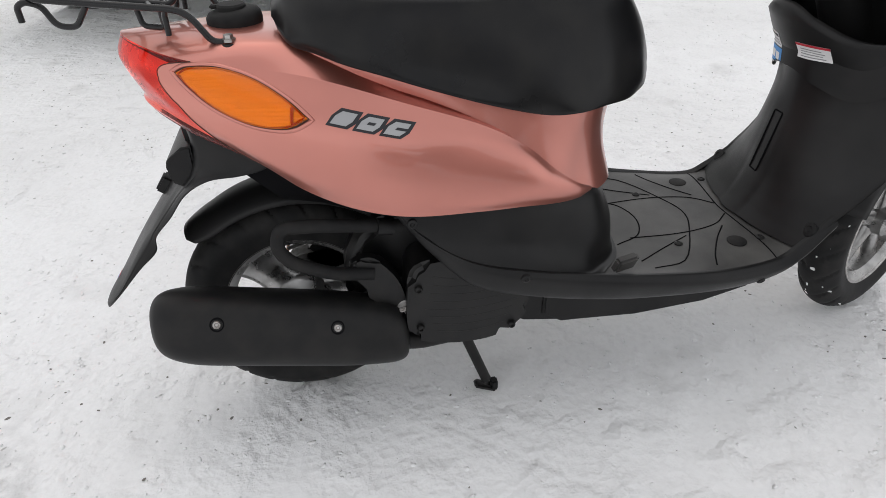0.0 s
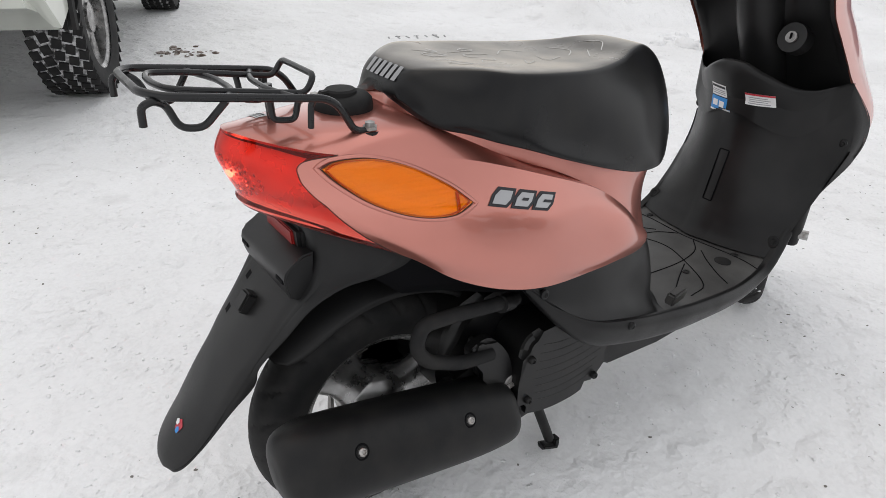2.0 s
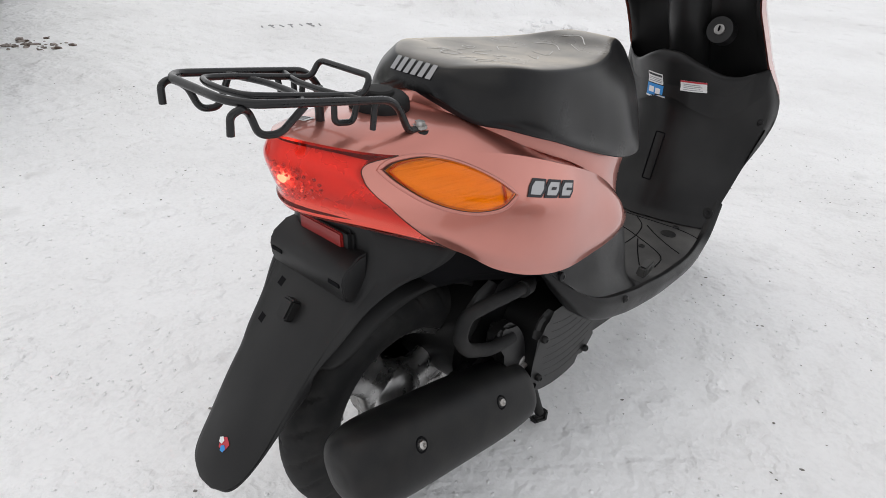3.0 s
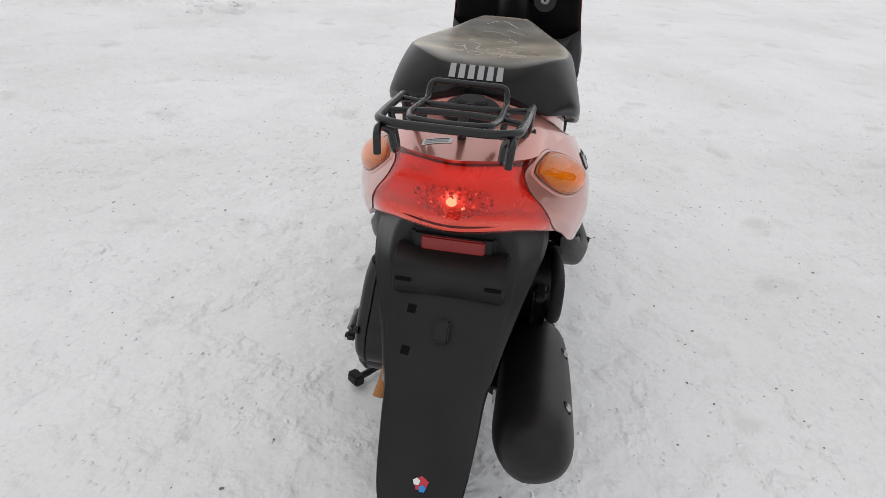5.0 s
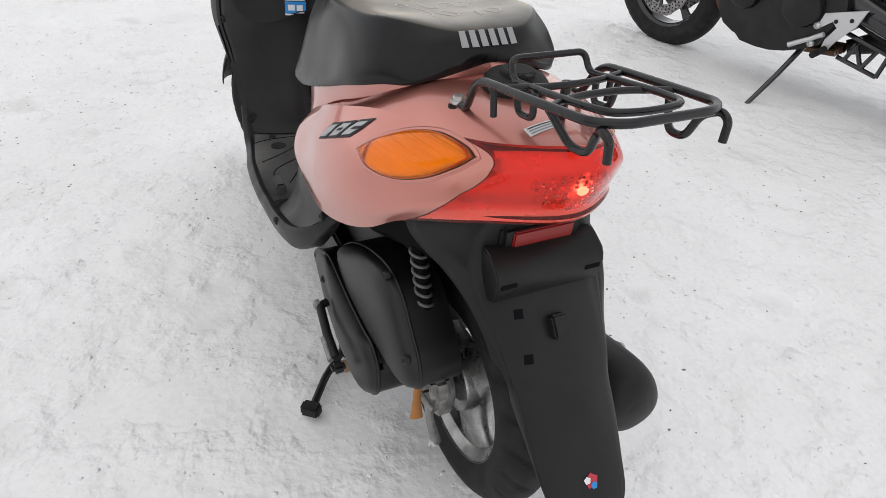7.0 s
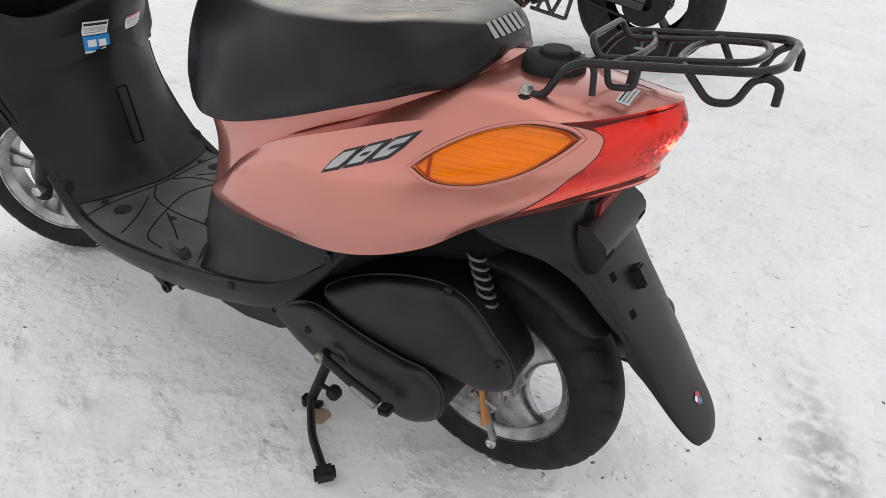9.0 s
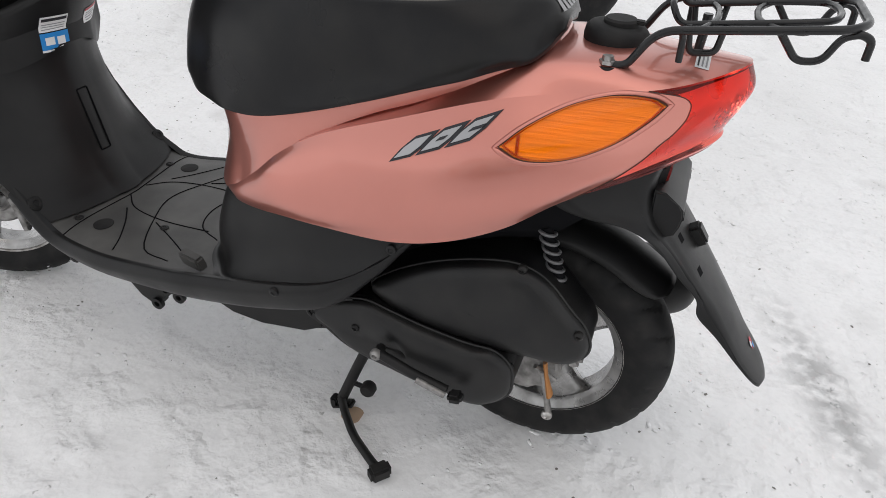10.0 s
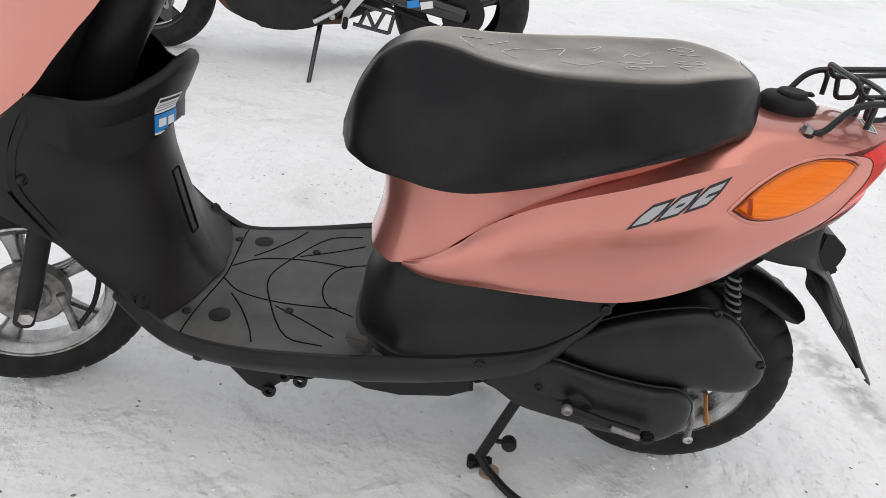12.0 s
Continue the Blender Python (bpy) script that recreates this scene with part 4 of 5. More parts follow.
# ---- luggage rack ----
rack = tagged(new("luggage_rack"), "black tubular steel luggage rack")
rack.parent = scooter
main = [(-.034, .076, .685), (-.054, .077, .687), (-.080, .080, .731), (-.1916, .076, .746), (-.262, .071, .7555), (-.280, .048, .758)]
pts = fillet(main + [(x, -y, z) for x, y, z in main[::-1]], 0.022, 6)
part("outer_tube", tube(pts, 0.0046, 12), blackmetal, rack, "black outer tube", 60)
inner = [(-.088, .047, .7515), (-.100, .048, .732), (-.214, .048, .750), (-.250, .041, .755), (-.258, .015, .756)]
pts = fillet(inner + [(x, -y, z) for x, y, z in inner[::-1]], 0.016, 6, True)
part("inner_tube", tube(pts, 0.0038, 10, True), blackmetal, rack, "black inner tube with raised front hoop", 60)
pts = fillet([(-.2023, .074, .7455), (-.1782, .030, .742), (-.1782, -.030, .742), (-.2023, -.074, .7455)], 0.02)
part("cross_tube", tube(pts, 0.0038, 10), blackmetal, rack, "", 60)
pts = fillet([(-.12, .077, .735), (-.1379, .030, .737), (-.1379, -.030, .737), (-.12, -.077, .735)], 0.02)
part("cross_tube", tube(pts, 0.0038, 10), blackmetal, rack, "", 60)
for s in (1, -1):
    pts = fillet([(-.200, s * .071, .743), (-.223, s * .058, .714), (-.247, s * .056, .717), (-.258, s * .058, .744), (-.272, s * .067, .752), (-.2835, s * .066, .747), (-.284, s * .065, .727)], 0.010)
    part("hook", tube(pts, 0.0041, 10), blackmetal, rack, "black bent luggage hook", 60)
    pts = fillet([(-.11, s * .052, .735), (-.116, s * .048, .703), (-.1433, s * .048, .707), (-.1468, s * .052, .738)], 0.008)
    part("side_hoop", tube(pts, 0.0038, 10), blackmetal, rack, "", 60)
    pts = fillet([(-.104, s * .079, .734), (-.107, s * .075, .726), (-.108, s * .073, .699)], 0.006)
    part("peg", tube(pts, 0.0038, 10), blackmetal, rack, "", 60)
    bm = lathe([(-.002, .0001), (-.002, .0095), (.002, .0095), (.002, .007), (.007, .0065), (.007, .0001)], 6, "z", (-.033, s * .076, .688))
    part("bolt", bm, steel, rack, "bright hexagon bolt")
    bm = lathe([(-.022, .0135), (-.004, .0125), (.0, .011), (.0, .0001)], 20, "z", (-.033, s * .076, .684))
    part("rubber_mount", bm, rubber, rack, "black rubber mount")
bm = tube([(-.1272, .0, .736), (-.1272, 0, .716), (-.1254, 0, .688)], 0.0055, 12)
part("centre_mount", bm, blackmetal, rack, "black centre mount")
tail_skin = skin(kids["tail_cover"])


def tail_patch_at(name, x0, x1, y0, y1, lift, material, parent, label=""):
    rows = []
    for i in range(5):
        rows.append([on_skin(tail_skin, (x0 + (x1 - x0) * i / 4, y0 + (y1 - y0) * j / 6, 0.9), (0, 0, -1), lift)[0] for j in range(7)])
    return part(name, grid(rows), material, parent, label)


sticker = tail_patch_at("tail_label", -.126, -.142, .046, .010, 0.0006, white, scooter, "white label with small print")
for q in range(3):
    tail_patch_at("print_bar", -.1285 - .0045 * q, -.1305 - .0045 * q, .043, .014, 0.0010, darkink if q == 0 else greyink, sticker, "plain bar of small print")

# ---- fittings of the mudguard ----
plate_arm = part("plate_bracket", slab([(-.118, .541), (-.132, .540), (-.150, .527), (-.157, .520), (-.159, .511), (-.157, .496), (-.153, .484), (-.142, .478), (-.120, .482)], -.076, .076, 0.0025), plastic, scooter, "black number plate bracket without plate")
for s in (1, -1):
    part("slot", box((.006, .022, .007), (-.1570, s * .059, .507), (0, 6, 0), 0.001), dark, plate_arm, "dark slot")
part("reflector_base", box((.018, .112, .040), (-.119, 0, .547), (0, -4, 0), 0.005), plastic, scooter, "black reflector base")
part("rear_reflector", box((.006, .084, .026), (-.1285, 0, .547), (0, -4, 0), 0.002), reflector_red, scooter, "red rectangular reflector")
bm = box((.018, .022, .030), (-.187, 0, .452), (0, 36, 0), 0.003)
part("hook_tab", bm, plastic, scooter, "black moulded hook tab")
for y, z in ((.0443, .465), (.0447, .422)):
    p, n = on_skin(fender_skin, (-0.6, y, z), (1, 0, 0), 0.0008)
    hole = box((.012, .012, .001), (0, 0, 0), (0, 0, 0), 0)
    bmesh.ops.transform(hole, matrix=Matrix.Translation(p) @ n.to_track_quat("Z", "Y").to_matrix().to_4x4(), verts=hole.verts)
    part("square_hole", hole, dark, scooter, "small square hole")
for dy, dz, m in ((0, 0, redlab), (.006, .002, white), (-.002, -.006, bluelab)):
    bm = bmesh.new()
    w = 0.010 if m is redlab else 0.005
    ang = [2 * math.pi * a / 5 for a in range(5)]
    c = [(y * w + dy, z * w + dz) for y, z in ((math.sin(a), math.cos(a)) for a in ang)]
    vs = []
    for y, z in c:
        p, n = on_skin(fender_skin, (-0.6, y - .002, 0.293 + z * .8), (1, 0, 0), 0.0020 if m is redlab else 0.0026)
        vs.append(bm.verts.new(p))
    bm.faces.new(vs)
    part("sticker", bm, m, scooter, "small red white and blue sticker")
# ---- engine and drive ----
engine = tagged(new("engine"), "black engine and belt drive case")
engine.parent = scooter
bm = slab(curvy([(.08, .23), (.10, .36), (.22, .40), (.36, .38), (.43, .31), (.42, .22), (.30, .19), (.16, .19)]), -.09, .075, 0.02)
part("block", bm, engine_black, engine, "black engine block")
CVT = curvy([(.340, .256), (.312, .284), (.249, .312), (.20, .304), (.148, .293), (.082, .285), (.039, .285), (.014, .266), (.008, .238), (.012, .210), (.036, .184), (.062, .176), (.095, .184), (.131, .187), (.202, .198), (.252, .205), (.281, .216), (.312, .238)], 5)
bm = slab(CVT, .050, .160, 0.012)
part("belt_case", bm, engine_black, engine, "black ribbed belt drive case", 30)
rows = []
for sc, y in ((1.0, .157), (.985, .163), (.955, .168), (.90, .172), (.80, .175), (.60, .177), (.3, .178), (.01, .178)):
    rows.append([Vector((.165 + (x - .165) * sc, y - 0.010 * max(0.0, (x - .16) / .17), .240 + (z - .240) * sc)) for x, z in CVT])
part("case_cover", grid(rows, False, True), engine_black, engine, "smooth swelling black case cover", 50)
AIR = curvy([(.240, .322), (.209, .356), (.157, .387), (.097, .411), (.040, .424), (.005, .420), (-.022, .404), (-.050, .374), (-.075, .348), (-.086, .321), (-.081, .298), (-.060, .283), (-.020, .280), (.045, .278), (.125, .283), (.190, .294)], 5)
bm = slab(AIR, .070, .132, 0.004)
part("air_box", bm, engine_black, engine, "black air filter box", 30)
part("box_flange", tube([(x, .1315, z) for x, z in AIR], 0.0026, 8, True), engine_black, engine, "raised seam of the air filter box", 80)
part("case_flange", tube([(x, .1565, z) for x, z in CVT], 0.0028, 8, True), engine_black, engine, "raised seam of the drive case", 80)
rows = []
cx, cz = 0.08, 0.34
for sc, y in ((1.0, .130), (.99, .138), (.97, .1435), (.93, .148), (.86, .152), (.74, .1555), (.5, .158), (.2, .159), (.01, .159)):
    rows.append([Vector((cx + (x - cx) * sc, y, cz + (z - cz) * sc)) for x, z in AIR])
part("air_box_lid", grid(rows, False, True), engine_black, engine, "swelling black air filter lid", 50)
for x, y, z in ((.018, .140, .424), (-.070, .146, .345), (.228, .160, .303), (.172, .160, .290), (.252, .166, .262)):
    part("screw", bolt((x, y, z), (0, 1, 0), 0.0065, 0.006), satin, engine, "dark screw head")
kick = part("kick_pedal", tube(fillet([(.206, .176, .247), (.201, .190, .247), (.145, .196, .234), (.092, .198, .224)], 0.008), 0.0075, 12), satin, engine, "black folded kick pedal")
part("pedal_bar", tube([(.137, .2045, .233), (.092, .2065, .222)], 0.005, 10), castalu, kick, "worn bright pedal bar")
part("pivot", bolt((.206, .192, .247), (0, 1, 0), 0.009, 0.008), castalu, kick, "grey pivot bolt")
part("pedal_end", box((.022, .022, .016), (.078, .199, .218), (0, 12, 0), 0.005), satin, kick, "black pedal end")
# fan shroud on the other flank
FAN = curvy([(.188, .338), (.172, .280), (.172, .216), (.198, .190), (.265, .178), (.330, .188), (.376, .234), (.366, .272), (.335, .325), (.260, .346)], 5)
part("fan_shroud", slab(FAN, -.165, -.08, 0.012), engine_black, engine, "black radiator shroud with slats", 30)
for q in range(8):
    z = 0.208 + 0.0155 * q
    x0, x1 = 0.200 + 0.004 * abs(q - 3), 0.350 - 0.006 * abs(q - 3) + 0.002 * q
    pts = [(x0 + (x1 - x0) * a / 8, -.1632, z + 0.010 * (a / 8 - 0.5) ** 2 * 4 - .006) for a in range(9)]
    part("slat", tube(pts, 0.0022, 6), engine_black, engine)
for x, z in ((.1913, .3014), (.1909, .222), (.345, .205), (.352, .300)):
    part("screw", bolt((x, -.166, z), (0, -1, 0), 0.0065, 0.007), satin, engine, "dark screw head")
plug = part("oil_plug", lathe([(-.02, .014), (.006, .014), (.008, .012), (.008, .0001)], 24, "y", (.1704, -.140, .2535)), castalu, engine, "grey slotted oil filler plug")
for v in plug.data.vertices:
    v.co.y = -0.280 - v.co.y
part("plug_grip", box((.028, .008, .006), (.1704, -.151, .2535), (0, -12, 0), 0.002), steel, plug, "bright plug grip")
pts = fillet([(.175, -.135, .404), (.120, -.148, .418), (.046, -.152, .430), (-.006, -.152, .432), (-.016, -.152, .398), (.004, -.152, .368), (.066, -.150, .338), (.125, -.145, .328)], 0.022, 6)
part("guard_tube", tube(pts, 0.0105, 14), rubber, engine, "black bent guard tube", 60)
part("tube_end", tube([(.135, -.147, .414), (.160, -.140, .407)], 0.0135, 14), satin, engine)
bm = tube([(.18, -.078, .26), (.09, -.082, .232), (0.0, -.080, .206)], [0.022, 0.018, 0.016], 12)
part("swing_arm", bm, satin, engine, "black swing arm")
part("axle_nut", lathe([(-.090, .0001), (-.090, .011), (-.078, .011), (-.078, .018), (-.074, .018)], 6, "y", RW), steel, engine, "bright axle nut")
bm = slab(curvy([(.10, .255), (.05, .262), (-.03, .245), (-.050, .205), (-.03, .165), (.03, .160), (.10, .175)]), .050, .082, 0.008)
part("gear_case", bm, castalu, engine, "grey cast gear case")
bm = tube([(-.020, .088, .215), (-.035, .088, .165), (-.043, .078, .116)], [0.008, 0.007, 0.009], 10, flat=0.6)
part("brake_arm", bm, castalu, engine, "grey brake arm")
part("arm_pin", bolt((-.042, .084, .115), (0, 1, 0), 0.009, 0.006), steel, engine, "bright pin")
bm = tube([(-.028, .108, .246), (-.034, .112, .222), (-.044, .116, .192)], [0.007, 0.0065, 0.011], 10, flat=0.45)
part("wear_tab", bm, brass, engine, "yellowed lever tab")
for p0, p1 in (((-.03, .10, .24), (.04, .10, .26)), ((-.045, .09, .20), (-.015, .11, .235))):
    part("cable", tube([p0, p1], 0.004, 8), castalu, engine, "grey cable end")
darkcoil = mat("grey_coated_spring", (0.13, 0.13, 0.134), 0.35, 0.3)
shock = tagged(new("shock_absorber"), "rear shock absorber with a grey coil spring")
shock.parent = scooter
t0, t1 = Vector((.002, .104, .474)), Vector((-.060, .098, .285))
coil = []
for i in range(261):
    f = i / 260
    p = t0.lerp(t1, 0.02 + 0.78 * f)
    a = 2 * math.pi * 11 * f
    coil.append(p + Vector((math.cos(a), math.sin(a), 0)) * 0.0105)
part("spring", tube(coil, 0.0025, 8), darkcoil, shock, "grey coil spring", 80)
part("damper", tube([t0, t0.lerp(t1, 0.5), t1], [0.008, 0.010, 0.012], 14), dark, shock, "black damper")
part("lower_cup", tube([t0.lerp(t1, .80), t0.lerp(t1, .90)], 0.0165, 18), satin, shock, "black spring cup")
part("lower_eye", box((.026, .030, .040), (-.064, .090, .262), (0, 18, 0), 0.008), castalu, shock, "grey mounting eye")

# ---- centre stand ----
stand = tagged(new("centre_stand"), "black steel centre stand with foot lever")
stand.parent = scooter
for s in (1, -1):
    part("leg", tube(fillet([(.250, s * .085, .200), (.282, s * .100, .120), (.314, s * .112, .030)], 0.02), 0.0095, 12), satin, stand, "black stand leg")
    bm = box((.046, .020, .012), (.312, s * .113, .016), (0, 24, 0), 0.004)
    box((.014, .018, .022), (.328, s * .113, .018), (0, 0, 0), 0.003, bm)
    part("foot", bm, satin, stand, "black stand foot")
part("cross_tube", tube([(.262, -.095, .165), (.262, .095, .165)], 0.010, 12), satin, stand)
lever = part("foot_lever", tube(fillet([(.314, .116, .034), (.300, .132, .024), (.262, .172, .018), (.212, .206, .016), (.196, .216, .018)], 0.02), 0.0075, 12), satin, stand, "black foot lever")
part("lever_pad", box((.036, .024, .026), (.189, .222, .020), (0, 0, 50), 0.005), rubber, lever, "black lever pad")
bm = lathe([(-.010, .0001), (-.010, .011), (-.006, .0135), (.006, .0135), (.010, .011), (.010, .0001)], 20, "y", (.266, .104, .064))
part("stop_rubber", bm, rubber, stand, "round rubber stop")
part("stop_arm", tube([(.266, .104, .064), (.296, .106, .070)], 0.0045, 8), satin, stand)
bm = bmesh.new()
bmesh.ops.create_icosphere(bm, subdivisions=3, radius=0.022)
for v in bm.verts:
    v.co = Vector((.292 + v.co.x * 0.9, .118 + v.co.y * 0.9, 0.0 + v.co.z * 0.14)) * (1 + 0.0 * v.co.x)
    v.co += Vector((1, 1, 0.3)) * 0.008 * noise.noise(v.co * 60)
tagged(part("rust_stain", bm, rustmat, None), "rusty brown stain in the snow by the stand", "stain", kind="stuff")

# ---- belly and footboard details ----
bm = slab([(.345, .172), (.352, .250), (.56, .262), (.60, .235), (.585, .168), (.530, .150), (.470, .139), (.385, .158)], -.105, .105, 0.006)
part("belly_cover", bm, plastic, scooter, "black plastic belly cover")
bm = slab([(.60, .168), (.62, .250), (.80, .225), (.815, .205), (.775, .176), (.748, .150), (.735, .124), (.712, .112), (.693, .114), (.686, .135), (.668, .152), (.640, .152), (.622, .158)], .085, .110, 0.003)
part("belly_bracket", bm, satin, scooter, "black bracket below the footboard")
bm = slab([(.42, .215), (.418, .168), (.455, .146), (.597, .142), (.730, .148), (.815, .170), (.83, .21), (.60, .25)], -.112, -.085, 0.004)
part("belly_side", bm, plastic, scooter, "black plastic belly side")
# near-black slab that fills the space between the belly sides
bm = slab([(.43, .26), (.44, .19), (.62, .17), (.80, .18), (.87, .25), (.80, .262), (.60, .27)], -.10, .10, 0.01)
part("under_tray", bm, dark, scooter, "near-black slab under the footboard")
for x, z in ((.695, .126), (.640, .158), (.668, .166)):
    part("ring_lug", lathe([(-.004, .006), (-.004, .012), (.004, .012), (.004, .006)], 18, "y", (x, .112, z - .006), True), satin, scooter, "small black ring lug")


def on_floor(x, y, lift=0.0):
    p, n = on_skin(floor_skin, (x, y, 0.6), (0, 0, -1), lift)
    return p if p is not None else Vector((x, y, 0.281 + lift))


GROOVES = [[(.815, .166), (.808, .100), (.799, .019), (.800, -.019), (.808, -.100), (.815, -.166)],
           [(.590, .168), (.654, .150), (.704, .064), (.724, 0), (.704, -.064), (.654, -.150), (.590, -.168)],
           [(.797, .020), (.763, .050), (.716, .064), (.662, .068), (.590, .064)], [(.797, -.020), (.763, -.050), (.716, -.064), (.662, -.068), (.590, -.064)],
           [(.560, .080), (.609, .055), (.627, 0), (.609, -.055), (.560, -.080)],
           [(.770, .060), (.742, .095), (.714, .140), (.700, .172)], [(.770, -.060), (.742, -.095), (.714, -.140), (.700, -.172)],
           [(.690, .078), (.633, .108), (.579, .140)], [(.690, -.078), (.633, -.108), (.579, -.140)]]
for g in GROOVES:
    pts = [on_floor(p.x, p.y, 0.0002) for p in smooth_path([(x, y, 0) for x, y in g], 26)]
    part("groove", tube(pts, 0.0013, 6, flat=0.8), dark, footboard, "dark moulded groove line", 80)
for x, y in ((.769, .118), (.769, -.113)):
    c = on_floor(x, y)
    part("plug_cap", lathe([(-.002, .017), (.0012, .017), (.002, .0155), (.002, .0001)], 28, "z", c), rubber, footboard, "round black plug cap")
for x, y in ((.665, .086), (.665, -.100), (.822, .120), (.815, -.110)):
    part("screw", bolt(on_floor(x, y), (0, 0, 1), 0.0075, 0.003), satin, footboard, "dark screw head")
for s in (1, -1):
    c = on_floor(.505, s * .120)
    part("drain_plug", lathe([(-.002, .020), (.002, .020), (.003, .016), (.001, .012), (.001, .0001)], 24, "z", c), rubber, footboard, "dark drain plug")
    bm = box((.036, .020, .022), (.528, s * .172, .306), (0, -14, 0), 0.004)
    for v in bm.verts:
        if v.co.z > .308:
            v.co.x += 0.010
    part("footrest_stop", bm, dusty, footboard, "small moulded black stop")
    for x, y, z, d in ((.351, .2205, .336, (0, 1, -.2)), (.782, .1825, .240, (0, 1, -.5)), (.187, .1815, .431, (0, 1, .1))):
        part("screw", bolt((x, s * y, z), (d[0], d[1] * s, d[2]), 0.0075, 0.004), satin, scooter, "dark screw head")

# ---- fittings of the leg shield ----


def on_shield(y, z, lift=0.0005):
    p, n = on_skin(shield_skin, (0.3, y, z), (1, 0, 0), lift)
    return p


def shield_patch(name, y0, y1, z0, z1, lift, material, label="", shear=0.0, parent=None):
    rows = []
    for i in range(7):
        z = z0 + (z1 - z0) * i / 6
        rows.append([on_shield(y0 + (y1 - y0) * j / 8, z + shear * (j / 8 - .5), lift) for j in range(9)])
    return part(name, grid(rows), material, parent or scooter, label)


warn = shield_patch("paper_label", .054, .012, .579, .605, .0006, white, "white label with dark print")
shield_patch("print_bar", .052, .014, .597, .602, .0010, darkink, parent=warn)
for q in range(3):
    shield_patch("print_bar", .051, .016, .5825 + .0042 * q, .584 + .0042 * q, .0010, greyink, parent=warn)
blue = shield_patch("blue_label", .054, .010, .546, .577, .0006, bluelab, "blue label with plain white marks")
shield_patch("white_mark", .048, .034, .557, .570, .0010, white, parent=blue)
shield_patch("white_mark", .030, .017, .556, .569, .0010, white, parent=blue)
shield_patch("white_mark", .054, .010, .546, .5495, .0010, white, parent=blue)
note = shield_patch("warning_label", -.028, -.078, .576, .601, .0006, white, "white label with a red stripe")
shield_patch("stripe", -.028, -.078, .597, .601, .0010, redlab, parent=note)
for q in range(4):
    shield_patch("print_bar", -.034, -.070 + .004 * (q % 2), .579 + .0042 * q, .5805 + .0042 * q, .0010, greyink, parent=note)
rows = []
slot_pts = [on_shield(y, z, 0.0004) for y, z in ((.012, .357), (-.009, .357), (-.011, .468), (.011, .468))]
part("slot_groove", tube(fillet(slot_pts, 0.003, 3, True), 0.0016, 6, True), dark, scooter, "dark moulded slot outline")
shield_patch("slot_panel", .0095, -.0085, .359, .466, -.0006, dusty)
for s in (1, -1):
    p = on_shield(s * .153, .311, 0.001)
    part("rubber_plug", bolt(p, (-1, 0, .6), 0.013, 0.004), rubber, scooter, "black rubber plug")
    p = on_shield(s * .172, .509, 0.001)
    part("screw", bolt(p, (-1, s * .3, 0), 0.008, 0.004), satin, scooter, "dark screw head")
keysw = tagged(new("ignition_switch"), "ignition switch with a bright key plate")
keysw.parent = scooter
part("barrel", tube([(.93, -.068, .700), (.898, -.068, .710)], 0.028, 24), plastic, keysw, "black switch barrel")
part("plate", tube([(.898, -.068, .710), (.894, -.068, .7115)], 0.011, 24), castalu, keysw, "bright switch plate")
part("key_slot", box((.004, .004, .016), (.893, -.068, .7118), (0, -18, 30), 0.001), dark, keysw)

# ---- front fork ----
fork = tagged(new("front_fork"), "black front fork with grey drum brake")
fork.parent = scooter
for s in (1, -1):
    part("leg", tube([(1.170, s * .072, .175), (1.150, s * .072, .235), (1.085, s * .072, .440), (1.06, s * .068, .52)], [0.017, 0.019, 0.019, 0.017], 14), satin, fork, "black fork leg")
    part("axle_bolt", lathe([(-.012, .0001), (-.012, .012), (.012, .012), (.012, .0001)], 6, "y", (1.158, s * .094, .204)), steel, fork, "bright axle bolt")
part("brake_plate", lathe([(.040, .0001), (.040, .030), (.036, .034), (.036, .056), (.030, .062), (.020, .064)], 48, "y", FW), castalu, fork, "grey cast brake plate")
bm = tube([(1.105, .072, .225), (1.098, .074, .185), (1.092, .076, .150)], [0.008, 0.007, 0.008], 10)
part("brake_arm", bm, castalu, fork, "grey brake arm")
part("brake_cable", tube(smooth_path([(1.09, .078, .152), (1.05, .085, .22), (1.03, .085, .33), (1.04, .06, .46)], 20), 0.0045, 8), rubber, fork, "black brake cable")
rows = []
for i in range(31):
    a = radians(8 + 150 * i / 30)
    r = []
    for j in range(13):
        b = -1.2 + 2.4 * j / 12
        rad = 0.232 - 0.06 * (1 - math.cos(b))
        r.append(Vector((FW[0] + rad * math.cos(a), 0.058 * math.sin(b) / math.sin(1.2), FW[2] + 0.012 + rad * math.sin(a))))
    rows.append(r)
g = part("front_fender", grid(rows), plastic, scooter, "black front mudguard")
sol = g.modifiers.new("thickness", "SOLIDIFY")
sol.thickness = 0.003

rs = random.Random(21)
bm = bmesh.new()
for q in range(36):
    a, y = radians(rs.uniform(150, 265)), rs.uniform(-.034, .034)
    rad = 0.2045 - 0.020 * (abs(y) / 0.034) ** 2
    box((.004 + .008 * rs.random(), .003 + .007 * rs.random(), .003), (FW[0] + rad * math.cos(a), y, FW[2] + rad * math.sin(a)), (0, 90 - math.degrees(a), rs.uniform(-40, 40)), 0.001, bm)
tagged(part("stuck_snow", bm, snow, wheel), "bits of snow stuck in the tread", kind="stuff")
# the front wheel stands turned to one side
STEER = Matrix.Translation((1.12, 0, 0)) @ Matrix.Rotation(radians(26), 4, "Z") @ Matrix.Translation((-1.12, 0, 0))
for ob in [o for h in (fork, wheel) for o in h.children] + [g]:
    ob.data.transform(STEER)


